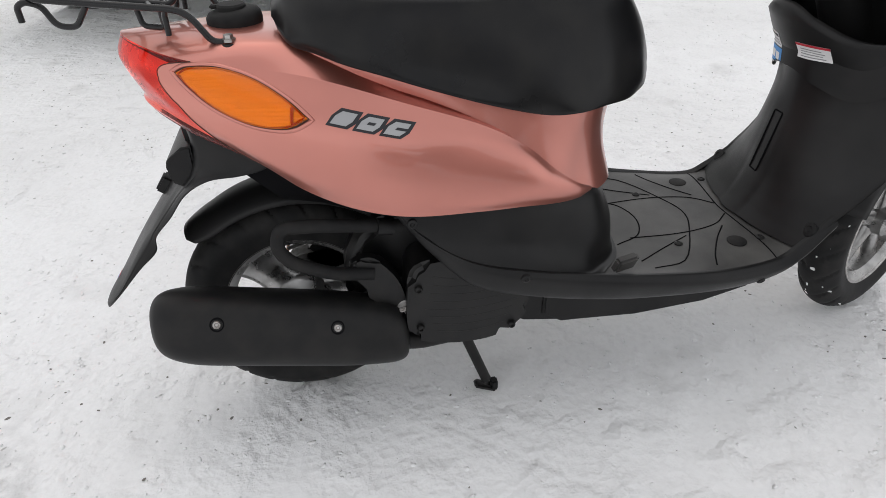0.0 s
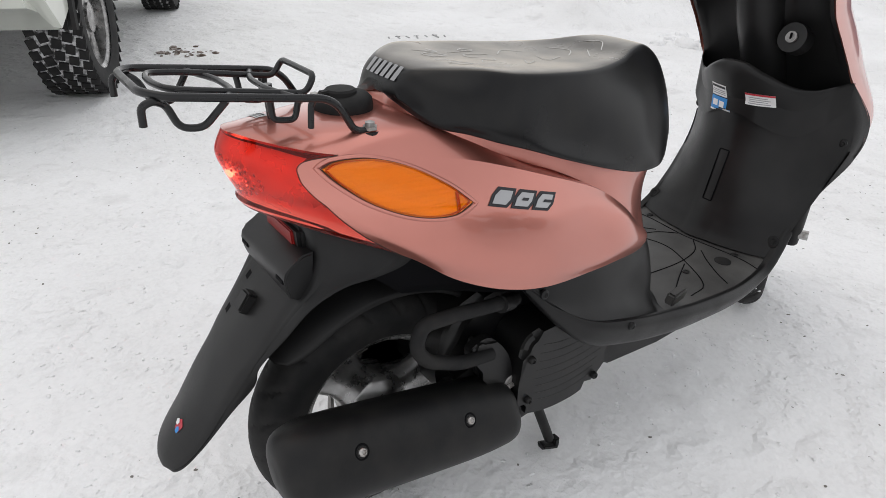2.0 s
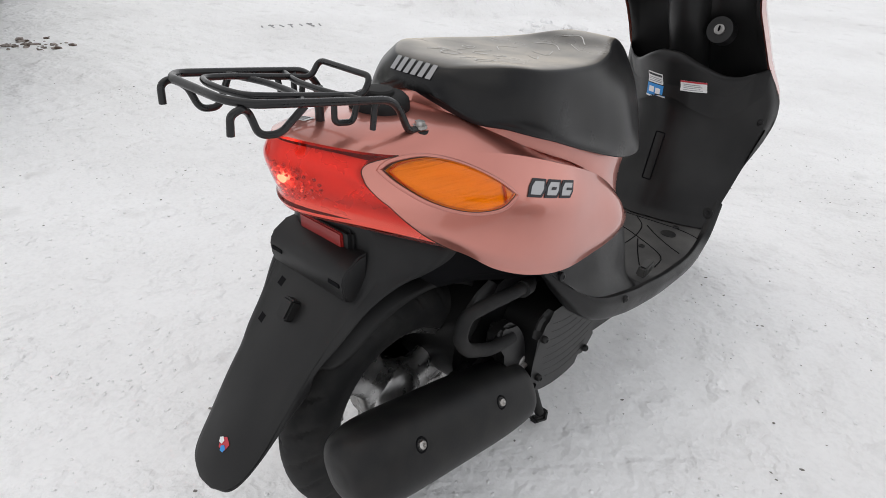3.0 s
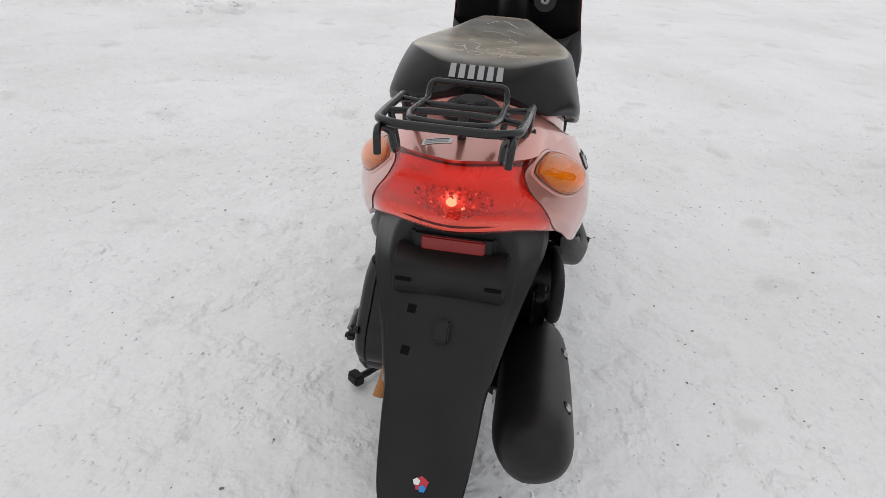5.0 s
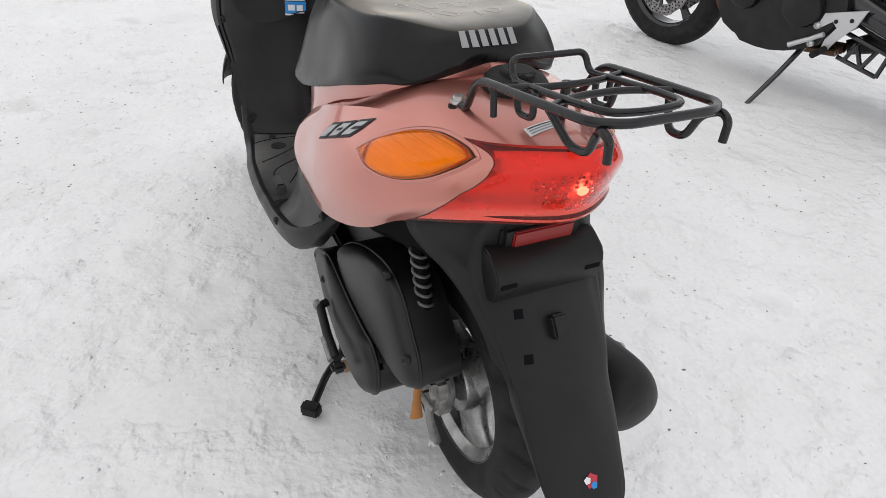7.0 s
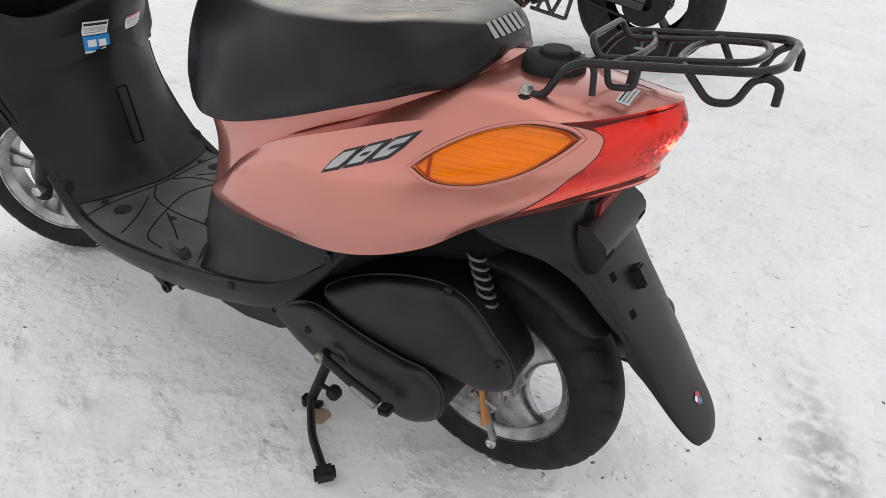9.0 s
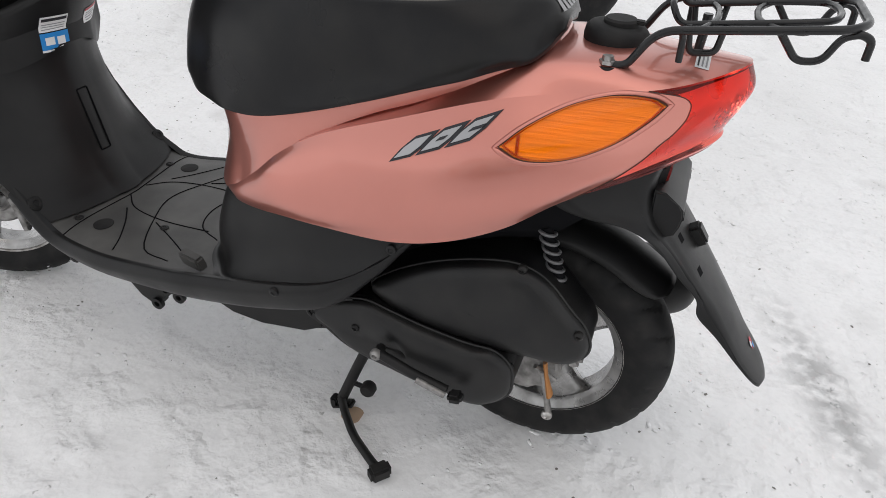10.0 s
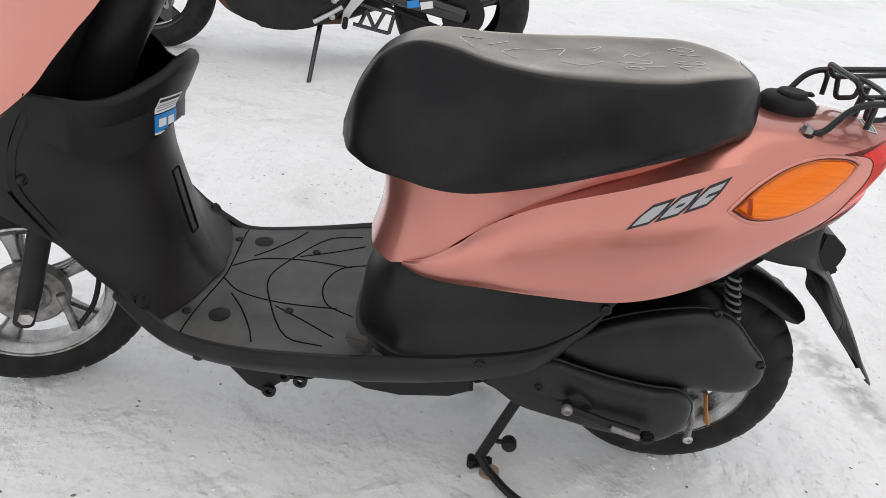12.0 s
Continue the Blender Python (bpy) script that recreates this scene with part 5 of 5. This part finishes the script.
# ---- parked motorcycle ----
carpaint = mat("pale_car_paint", (0.62, 0.64, 0.58), 0.3, 0.1, 0.8)
feed(carpaint, "Roughness", ramp(carpaint, nz(carpaint, 8.0, 6), 0.3, g3(0.25), 0.7, g3(0.5)))
glass_dark = mat("dark_window_glass", (0.01, 0.012, 0.014), 0.05, 0.0, 0.5)
lamp_clear = mat("clear_lamp_glass", (0.55, 0.57, 0.58), 0.12, 0.2, 0.6)
copper = mat("heat_browned_pipe", (0.20, 0.10, 0.06), 0.38, 0.7)
feed(copper, "Base Color", ramp(copper, nz(copper, 9.0, 5), 0.3, (0.06, 0.036, 0.028), 0.7, (0.17, 0.085, 0.05)))
bikeblack = mat("black_bike_paint", (0.010, 0.010, 0.012), 0.25, 0.0, 0.6)

silverplate = mat("brushed_silver_plate", (0.62, 0.62, 0.63), 0.4, 0.5)
feed(silverplate, "Roughness", ramp(silverplate, nz(silverplate, 40.0, 5), 0.3, g3(0.3), 0.7, g3(0.5)))

motorcycle = tagged(new("motorcycle"), "black road motorcycle leaning on its side stand", "motorcycle")
BIKE = pose(0.53, -2.36, 0, 0, 0, 8.4) @ pose(0, 0, 0, -7, 0, 0)


def bpart(name, bm, material, parent, label="", sharp=38):
    bmesh.ops.transform(bm, matrix=BIKE, verts=bm.verts)
    return part(name, bm, material, parent, label, sharp)


for nm, x, w in (("rear_wheel", 0.0, 0.175), ("front_wheel", 1.44, 0.12)):
    wh = tagged(new(nm), "black spoked motorcycle wheel")
    wh.parent = motorcycle
    c = (x, 0, 0.302)
    bpart("tyre", tyre(c, 0.318, w), rubber, wh, "black road tyre", 25)
    bpart("rim", rim_ring(c, 0.226, w * 0.72), bikeblack, wh, "black rim")
    bpart("spokes", spokes(c, 0.04, 0.205, 0.022, 5, 0.3, 0.017), bikeblack, wh, "black cast spokes")
    bpart("hub", lathe([(-.06, .0001), (-.06, .04), (-.04, .06), (.04, .06), (.06, .04), (.06, .0001)], 32, "y", c), satin, wh)
    for s in ((1, -1) if x else (-1,)):
        ro, ri = (0.155, 0.105) if x else (0.11, 0.075)
        disc = bmesh.new()
        n = 90
        ys = s * 0.066
        rings = []
        for k in range(n):
            a = 2 * math.pi * k / n
            wob = 0.004 * math.sin(a * 9)
            rings.append([Vector((x + r * math.cos(a), ys + dy, 0.30 + r * math.sin(a))) for r, dy in ((ri, .0025), (ro + wob, .0025), (ro + wob, -.0025), (ri, -.0025))])
        bpart("brake_disc", grid(rings, True, True), castalu, wh, "bright brake disc")
        holes = bmesh.new()
        for k in range(36):
            a = 2 * math.pi * k / 36
            for q in range(3):
                r = ri + (ro - ri) * (0.22 + 0.28 * q)
                aa = a + 0.06 * q
                lathe([(-.0035, .0001), (-.0035, .0042), (.0035, .0042), (.0035, .0001)], 8, "y", (x + r * math.cos(aa), ys, 0.30 + r * math.sin(aa)), bm=holes)
        bpart("drilling", holes, dark, wh, "drilled holes")
        bpart("disc_carrier", spokes((x, ys, .30), 0.05, ri + .008, 0.012, 7, 0.2, 0.008), bikeblack, wh)
for s in (1, -1):
    bpart("fork_leg", tube([(1.452, s * .098, .290), (1.43, s * .098, .37), (1.28, s * .098, .86)], [0.028, 0.030, 0.024], 16), bikeblack, motorcycle, "black fork leg")
    bpart("brake_caliper", box((.07, .045, .11), (1.385, s * .085, .345), (0, -20, 0), 0.012), satin, motorcycle, "black brake caliper")
    bpart("axle_nut", lathe([(-.012, .0001), (-.012, .018), (.012, .018), (.012, .009), (.004, .009), (.004, .0001)], 18, "y", (1.44, s * .122, .30)), steel, motorcycle, "bright axle nut")
rows = []
for i in range(21):
    a = radians(35 + 110 * i / 20)
    rows.append([Vector((1.44 + (0.325 - .05 * (1 - math.cos(b))) * math.cos(a), 0.075 * math.sin(b) / .93, 0.30 + (0.325 - .05 * (1 - math.cos(b))) * math.sin(a))) for b in [-1.2 + 2.4 * j / 10 for j in range(11)]])
bpart("front_fender", grid(rows), bikeblack, motorcycle, "black front mudguard")
bm = slab(curvy([(.52, .30), (.50, .46), (.60, .62), (.84, .66), (1.02, .58), (1.07, .42), (1.02, .23), (.76, .19)]), -.17, .17, 0.03)
bpart("engine_block", bm, engine_black, motorcycle, "black engine block")
for x, z, r in ((.66, .40, .085), (.92, .40, .075)):
    bpart("engine_cover", lathe([(.16, .0001), (.205, .0001), (.205, r * .7), (.195, r * .92), (.175, r), (.15, r)], 36, "y", (x, 0, z)), engine_black, motorcycle, "round black engine cover")
for q in range(4):
    y = -0.105 + 0.07 * q
    pts = fillet([(1.02, y, .60), (1.13, y, .50), (1.12, y * .9, .34), (1.05, y * .6, .215), (.74, y * .35, .185), (.56, y * .3 - .02, .20)], 0.07, 6)
    bpart("exhaust_header", tube(pts, 0.020, 12), copper, motorcycle, "heat browned exhaust header")
bpart("muffler", tube([(.56, -.06, .20), (.40, -.16, .26), (.10, -.20, .36), (-.12, -.21, .42)], [0.03, 0.055, 0.06, 0.05], 20), satin, motorcycle, "black muffler")
for s in (1, -1):
    bm = tube([(.52, s * .10, .43), (.30, s * .115, .37), (0.0, s * .115, .305)], [0.04, 0.034, 0.028], 12, flat=1.3)
    bpart("swing_arm", bm, bikeblack, motorcycle, "black swing arm")
    bm = slab([(.567, .392), (.414, .438), (.440, .368), (.500, .300), (.520, .258), (.548, .252), (.540, .300), (.505, .350), (.528, .372), (.575, .330), (.582, .345)], s * .168 - .004, s * .168 + .006, 0.002)
    bpart("peg_bracket", bm, silverplate, motorcycle, "silver footpeg bracket")
    for x, z in ((.517, .373), (.460, .390)):
        bpart("bracket_bolt", bolt((x, s * .174, z), (0, s, 0), 0.008, 0.004), satin, motorcycle, "dark bolt head")
    bpart("footpeg", tube([(.53, s * .17, .262), (.53, s * .25, .258)], 0.013, 12), rubber, motorcycle, "black footpeg")
    bpart("shift_lever", tube([(.545, s * .180, .318), (.590, s * .185, .290), (.668, s * .190, .244)], [.010, .009, .011], 10), silverplate, motorcycle, "silver foot lever")
    for x, z in ((.581, .342), (.589, .269)):
        bpart("lever_joint", bolt((x, s * .172, z), (0, s, 0), 0.014, 0.016), silverplate, motorcycle, "silver lever joint")
bpart("sprocket", lathe([(.088, .030), (.088, .095), (.094, .100), (.100, .095), (.100, .030)], 40, "y", (0, 0, .30), True), satin, motorcycle, "dark rear sprocket")
for dz in (.098, -.092):
    bpart("chain", tube([(0, .094, .30 + dz), (.30, .094, .36 + dz * .7), (.54, .094, .42 + dz * .45)], 0.0075, 8), satin, motorcycle, "dark drive chain")
for p in (((.335, .118, .195), (.50, .118, .225)), ((.335, .118, .195), (.315, .118, .285)), ((.40, .118, .208), (.44, .118, .29)), ((.40, .118, .208), (.36, .118, .29)), ((.47, .118, .222), (.44, .118, .29)), ((.315, .118, .285), (.50, .118, .325))):
    bpart("lattice_bar", tube(list(p), 0.009, 8), bikeblack, motorcycle, "black lattice bar")
for x0, m in ((.235, bluelab), (.175, white)):
    bpart("sticker", box((.055, .002, .032), (x0, .154, .352), (0, 13, 0), 0.0005), m, motorcycle, "small blue and white sticker")
stand_pts = [(.64, .10, .24), (.66, .23, .13), (.675, .375, .035)]
bmesh_stand = tube(stand_pts, [0.012, 0.011, 0.010], 12)
bpart("side_stand", bmesh_stand, bikeblack, motorcycle, "black side stand")
rows = []
for x, w, z0, z1 in ((.50, .10, .70, .78), (.58, .15, .68, .90), (.74, .17, .66, .98), (.94, .17, .68, 1.00), (1.10, .14, .72, .97), (1.18, .08, .78, .90)):
    rows.append([Vector((x, w * math.cos(a), (z0 + z1) / 2 + (z1 - z0) / 2 * math.sin(a))) for a in [2 * math.pi * j / 20 for j in range(20)]])
bpart("fuel_tank", grid(rows, False, True, True), bikeblack, motorcycle, "black fuel tank")
rows = []
for x, w, z0, z1 in ((-.25, .05, .90, .94), (-.15, .10, .84, .92), (.05, .12, .76, .86), (.25, .15, .68, .82), (.42, .14, .66, .80), (.56, .09, .68, .80)):
    rows.append([Vector((x, w * math.cos(a), (z0 + z1) / 2 + (z1 - z0) / 2 * math.sin(a))) for a in [2 * math.pi * j / 20 for j in range(20)]])
bpart("seat", grid(rows, False, True, True), vinyl, motorcycle, "black motorcycle seat")
bpart("headlight", lathe([(-.06, .0001), (-.05, .06), (0, .085), (.05, .088), (.055, .07), (.06, .0001)], 28, "x", (1.40, 0, .93)), bikeblack, motorcycle, "black headlight shell")
bpart("handlebar", tube(fillet([(1.16, .36, 1.04), (1.24, .20, 1.05), (1.24, -.20, 1.05), (1.16, -.36, 1.04)], .05), 0.012, 10), satin, motorcycle, "black handlebar")
for s in (1, -1):
    bm = bmesh.new()
    bmesh.ops.create_uvsphere(bm, u_segments=14, v_segments=10, radius=0.028)
    bmesh.ops.transform(bm, matrix=pose(-.06, s * .17, .70) @ Matrix.Diagonal((1.3, 1, .8, 1)), verts=bm.verts)
    bpart("turn_signal", bm, amber_lens, motorcycle, "amber turn signal")
bpart("tail_hanger", tube([(-.18, 0, .86), (-.28, 0, .62)], [0.05, 0.03], 10, flat=.4), plastic, motorcycle, "black tail hanger")

# ---- parked car ----
car = tagged(new("car"), "pale parked off-road car with chunky winter tyres", "car")
fdir = Vector((-0.38, -0.925, 0)).normalized()
CAR = Matrix.Translation((0.08, 3.04, 0)) @ Matrix.Rotation(math.atan2(fdir.y, fdir.x), 4, "Z") @ Matrix.Translation((0, -0.79, 0))


def cpart(name, bm, material, parent, label="", sharp=38):
    bmesh.ops.transform(bm, matrix=CAR, verts=bm.verts)
    return part(name, bm, material, parent, label, sharp)


def arch(cx, r, n=9):
    return [(cx + r * math.cos(a), 0.38 + r * math.sin(a)) for a in [math.pi * k / n for k in range(n + 1)]]


low = [(.80, .52), (.86, .62), (.80, .86), (.55, 1.00), (-.45, 1.08), (-2.2, 1.10), (-3.45, 1.08), (-3.55, .80), (-3.48, .42), (-3.16, .36)] + [(x, z) for x, z in arch(-2.70, .43)[::-1]] + [(-2.2, .42), (-.62, .42)] + [(x, z) for x, z in arch(0, .44)[::-1]] + [(.58, .46)]
cpart("body", slab(low, -.90, .90, 0.05), carpaint, car, "pale painted car body")
roof = [(-.45, 1.07), (-1.15, 1.66), (-2.0, 1.76), (-3.1, 1.72), (-3.46, 1.07)]
cpart("cabin", slab(roof, -.76, .76, 0.06), carpaint, car, "pale painted cabin")
for s in (1, -1):
    for a, b, c, d in ((-.75, -1.25, -1.85, -1.85), (-1.95, -1.95, -2.60, -2.60), (-2.70, -2.70, -3.12, -3.30)):
        cpart("window", slab([(a, 1.12), (b, 1.58), (c, 1.64), (d, 1.12)], s * .762 - .004, s * .762 + .004, 0.002), glass_dark, car, "dark side window")
    cpart("sill", slab([(-2.2, .38), (-2.2, .48), (-.58, .48), (-.58, .38)], s * .88 - .03, s * .88 + .03, 0.015), plastic, car, "black sill guard")
    cpart("headlight", slab([(.50, .84), (.80, .80), (.84, .66), (.62, .68)], s * .74 - .14, s * .74 + .165, 0.03), lamp_clear, car, "clear headlight")
    cpart("mirror", box((.12, .2, .14), (-.72, s * 1.02, 1.14), (0, 0, 0), 0.03), carpaint, car, "door mirror")
    cpart("wheel_arch", tube([(x, s * .90, z) for x, z in arch(0, .445, 16)], 0.022, 8), plastic, car, "black wheel arch trim")
    cpart("wheel_arch", tube([(x, s * .90, z) for x, z in arch(-2.70, .435, 16)], 0.022, 8), plastic, car, "black wheel arch trim")
cpart("windscreen", slab([(-.52, 1.12), (-1.14, 1.62), (-1.18, 1.60), (-.58, 1.10)], -.70, .70, 0.004), glass_dark, car, "dark windscreen")
cpart("lower_bumper", slab([(.76, .46), (.85, .49), (.85, .54), (.60, .54), (.56, .47)], -.60, .60, 0.02), plastic, car, "black lower bumper")
cpart("fog_recess", box((.03, .22, .10), (.862, .62, .545), (0, 0, 0), 0.02), dark, car, "dark fog lamp recess")
cpart("grille", box((.04, .80, .14), (.845, 0, .70), (0, 0, 0), 0.02), dark, car, "dark grille")
cpart("underbody", slab([(.30, .40), (.30, .50), (-3.3, .50), (-3.3, .40)], -.66, .66, 0.03), dark, car, "dark underbody")


packed = mat("packed_grey_snow", (0.5, 0.5, 0.5), 0.8)
feed(packed, "Base Color", ramp(packed, nz(packed, 40.0, 5), 0.42, (0.05, 0.05, 0.05), 0.6, (0.62, 0.62, 0.63)))


def casing(c, r, w, side=False):
    """The body of a tyre: the tread band, or its two sidewalls."""
    if not side:
        return lathe([(-w * .46, r * .90), (-w * .46, r * .984), (w * .46, r * .984), (w * .46, r * .90)], 64, "y", c)
    bm = bmesh.new()
    for s in (1, -1):
        lathe([(s * w * .44, r * .66), (s * w * .5, r * .80), (s * w * .49, r * .93), (s * w * .44, r * .962)], 64, "y", c, bm=bm)
    return bm


def chunky(c, r, w):
    """A winter tyre with separate tread blocks."""
    n = 40
    bm = bmesh.new()
    for k in range(n):
        for q, y in enumerate((-.42, -.21, 0.0, .21, .42)):
            a = 2 * math.pi * (k + 0.5 * (q % 2)) / n
            b = box((r * .118, w * .165, r * .05), (0, 0, 0), (0, 0, 0), 0, None)
            m = Matrix.Translation((c[0] + r * .978 * math.cos(a), c[1] + w * y, c[2] + r * .978 * math.sin(a))) @ Matrix.Rotation(-a + math.pi / 2, 4, "Y") @ Matrix.Rotation(radians(14 * (1 if q < 2 else -1)), 4, "Z")
            bmesh.ops.transform(b, matrix=m, verts=b.verts)
            merge(bm, b)
    return bm


for x in (0.0, -2.70):
    for s in (1, -1):
        wh = tagged(new("wheel"), "silver wheel with a chunky winter tyre")
        wh.parent = car
        c = (x, s * .79, .36)
        t = cpart("tyre", casing(c, .36, .24), packed, wh, "winter tyre with snow packed in the tread", 30)
        cpart("sidewall", casing(c, .36, .24, True), rubber, t, "black tyre sidewall", 30)
        cpart("tread", chunky(c, .36, .24), rubber, t, "chunky black tread blocks", 30)
        cpart("rim", rim_ring(c, .245, .20), alloy, wh, "silver rim")
        for q in range(6):
            cpart("spoke", spokes((x, s * .84, .36), .05, .225, .03, 1, .2 + math.pi * q / 3, .030), alloy, wh, "silver alloy spoke")
        cpart("hub_cap", lathe([(-.02, .0001), (-.02, .07), (.02, .07), (.03, .0001)], 24, "y", (x, s * .85, .36)), alloy, wh)

# ---- loose things on the snow ----
rnd = random.Random(11)


ico = bmesh.new()
bmesh.ops.create_icosphere(ico, subdivisions=1, radius=1.0)
ico.verts.ensure_lookup_table()
LUMP = [v.co.copy() for v in ico.verts], [[v.index for v in f.verts] for f in ico.faces]
ico.free()


def scatter(n, span, size, flat, seed, clump=0.0):
    """Small uneven lumps, half sunk into the snow."""
    rr = random.Random(seed)
    vs, fs = [], []
    cx = cy = 0
    for i in range(n):
        if i % 24 == 0 or not clump:
            cx, cy = rr.uniform(*span[0]), rr.uniform(*span[1])
        x, y = cx + rr.gauss(0, clump), cy + rr.gauss(0, clump)
        s = size * rr.uniform(.3, 1) ** 2
        turn = Matrix.Rotation(rr.uniform(0, 6.28), 3, "Z")
        st, o = rr.uniform(1, 2.0), len(vs)
        z = snow_height(x, y)
        for b in LUMP[0]:
            p = turn @ Vector((b.x * s * st, b.y * s, b.z * s * flat)) * rr.uniform(.75, 1.2)
            vs.append((x + p.x, y + p.y, z + s * flat * .1 + p.z))
        fs += [[o + k for k in f] for f in LUMP[1]]
    me = bpy.data.meshes.new("lumps")
    me.from_pydata(vs, [], fs)
    bm = bmesh.new()
    bm.from_mesh(me)
    bpy.data.meshes.remove(me)
    return bm


near = ((-1.6, 3.4), (-2.2, 2.6))
tagged(part("snow_crumbs", scatter(15000, near, 0.0050, 0.34, 1, 0.10), snow, None, sharp=180), "small crumbs of trodden snow", "snow", kind="stuff")
tagged(part("snow_clods", scatter(150, ((3.9, 6.6), (2.4, 3.3)), 0.085, 0.7, 5, 0.16), snow, None, sharp=60), "thrown lumps of snow along a low ridge", "snow", kind="stuff")
earth = mat("brown_frozen_dirt", (0.13, 0.085, 0.06), 0.9)
feed(earth, "Base Color", ramp(earth, nz(earth, 30.0, 5), 0.4, (0.07, 0.045, 0.032), 0.62, (0.4, 0.36, 0.33)))
grit = mat("dark_grit", (0.2, 0.19, 0.175), 0.9)
tagged(part("grit", scatter(1500, near, 0.0036, 0.35, 2, 0.22), grit, None), "dark grit and dirt lying on snow", "grit", kind="stuff")
tagged(part("dirt_clods", scatter(40, ((.70, .90), (3.58, 3.80)), 0.03, 0.5, 3, 0.09), earth, None), "brown dirty snow clods near the car", "dirt", kind="stuff")

# scratched marks in the snow beyond the scooter, as plain bars
scuffed = mat("scuffed_grey_snow", (0.34, 0.34, 0.34), 0.8)
feed(scuffed, "Base Color", ramp(scuffed, nz(scuffed, 60.0, 4), 0.35, g3(0.22), 0.6, g3(0.55)))
bm = bmesh.new()
for q in range(7):
    x, y = 2.16 + 0.064 * q, 3.546 - 0.026 * q
    box((.012, .11 if q % 2 else .07, .006), (x, y, snow_height(x, y) + .001), (0, 0, -28 + 9 * (q % 3)), 0.002, bm)
    if q % 2:
        box((.040, .012, .006), (x + .012, y + .03, snow_height(x, y) + .001), (0, 0, -28), 0.002, bm)
tagged(part("snow_marks", bm, scuffed, None), "row of scratched grey marks in the snow", "marks", kind="stuff")


# ---- covered heaps beyond the snow ridge ----
def tarp(at, size, seed, material, label):
    rows = []
    for i in range(25):
        u = i / 24 * 2 - 1
        r = []
        for j in range(17):
            a = math.pi * j / 16
            w = (1 - abs(u) ** 3) ** 0.5 + 0.02
            k = 1 + 0.16 * noise.noise((u * 3 + seed, math.cos(a) * 2, math.sin(a) * 2))
            r.append(Vector((u * size[0], math.cos(a) * size[1] * w * k, math.sin(a) * size[2] * w * k - 0.03)))
        rows.append(r)
    bm = grid(rows)
    bmesh.ops.transform(bm, matrix=pose(*at, 0, 0, -18), verts=bm.verts)
    ob = part("tarp", bm, material, None, sharp=60)
    return tagged(ob, label, "tarp")


blue_tarp = mat("dark_blue_sheeting", (0.012, 0.015, 0.06), 0.45)
bump(blue_tarp, nz(blue_tarp, 9.0, 6), 0.6, 0.05)
red_tarp = mat("dark_maroon_sheeting", (0.045, 0.012, 0.014), 0.5)
bump(red_tarp, nz(red_tarp, 9.0, 6), 0.6, 0.05)
tarp((13.0, 1.5, 0.0), (1.9, 0.8, 0.75), 3, blue_tarp, "heap under dark blue sheeting beyond the snow")
tarp((9.3, 3.75, 0.0), (0.75, 0.6, 0.6), 8, red_tarp, "heap under dark maroon sheeting beyond the snow")
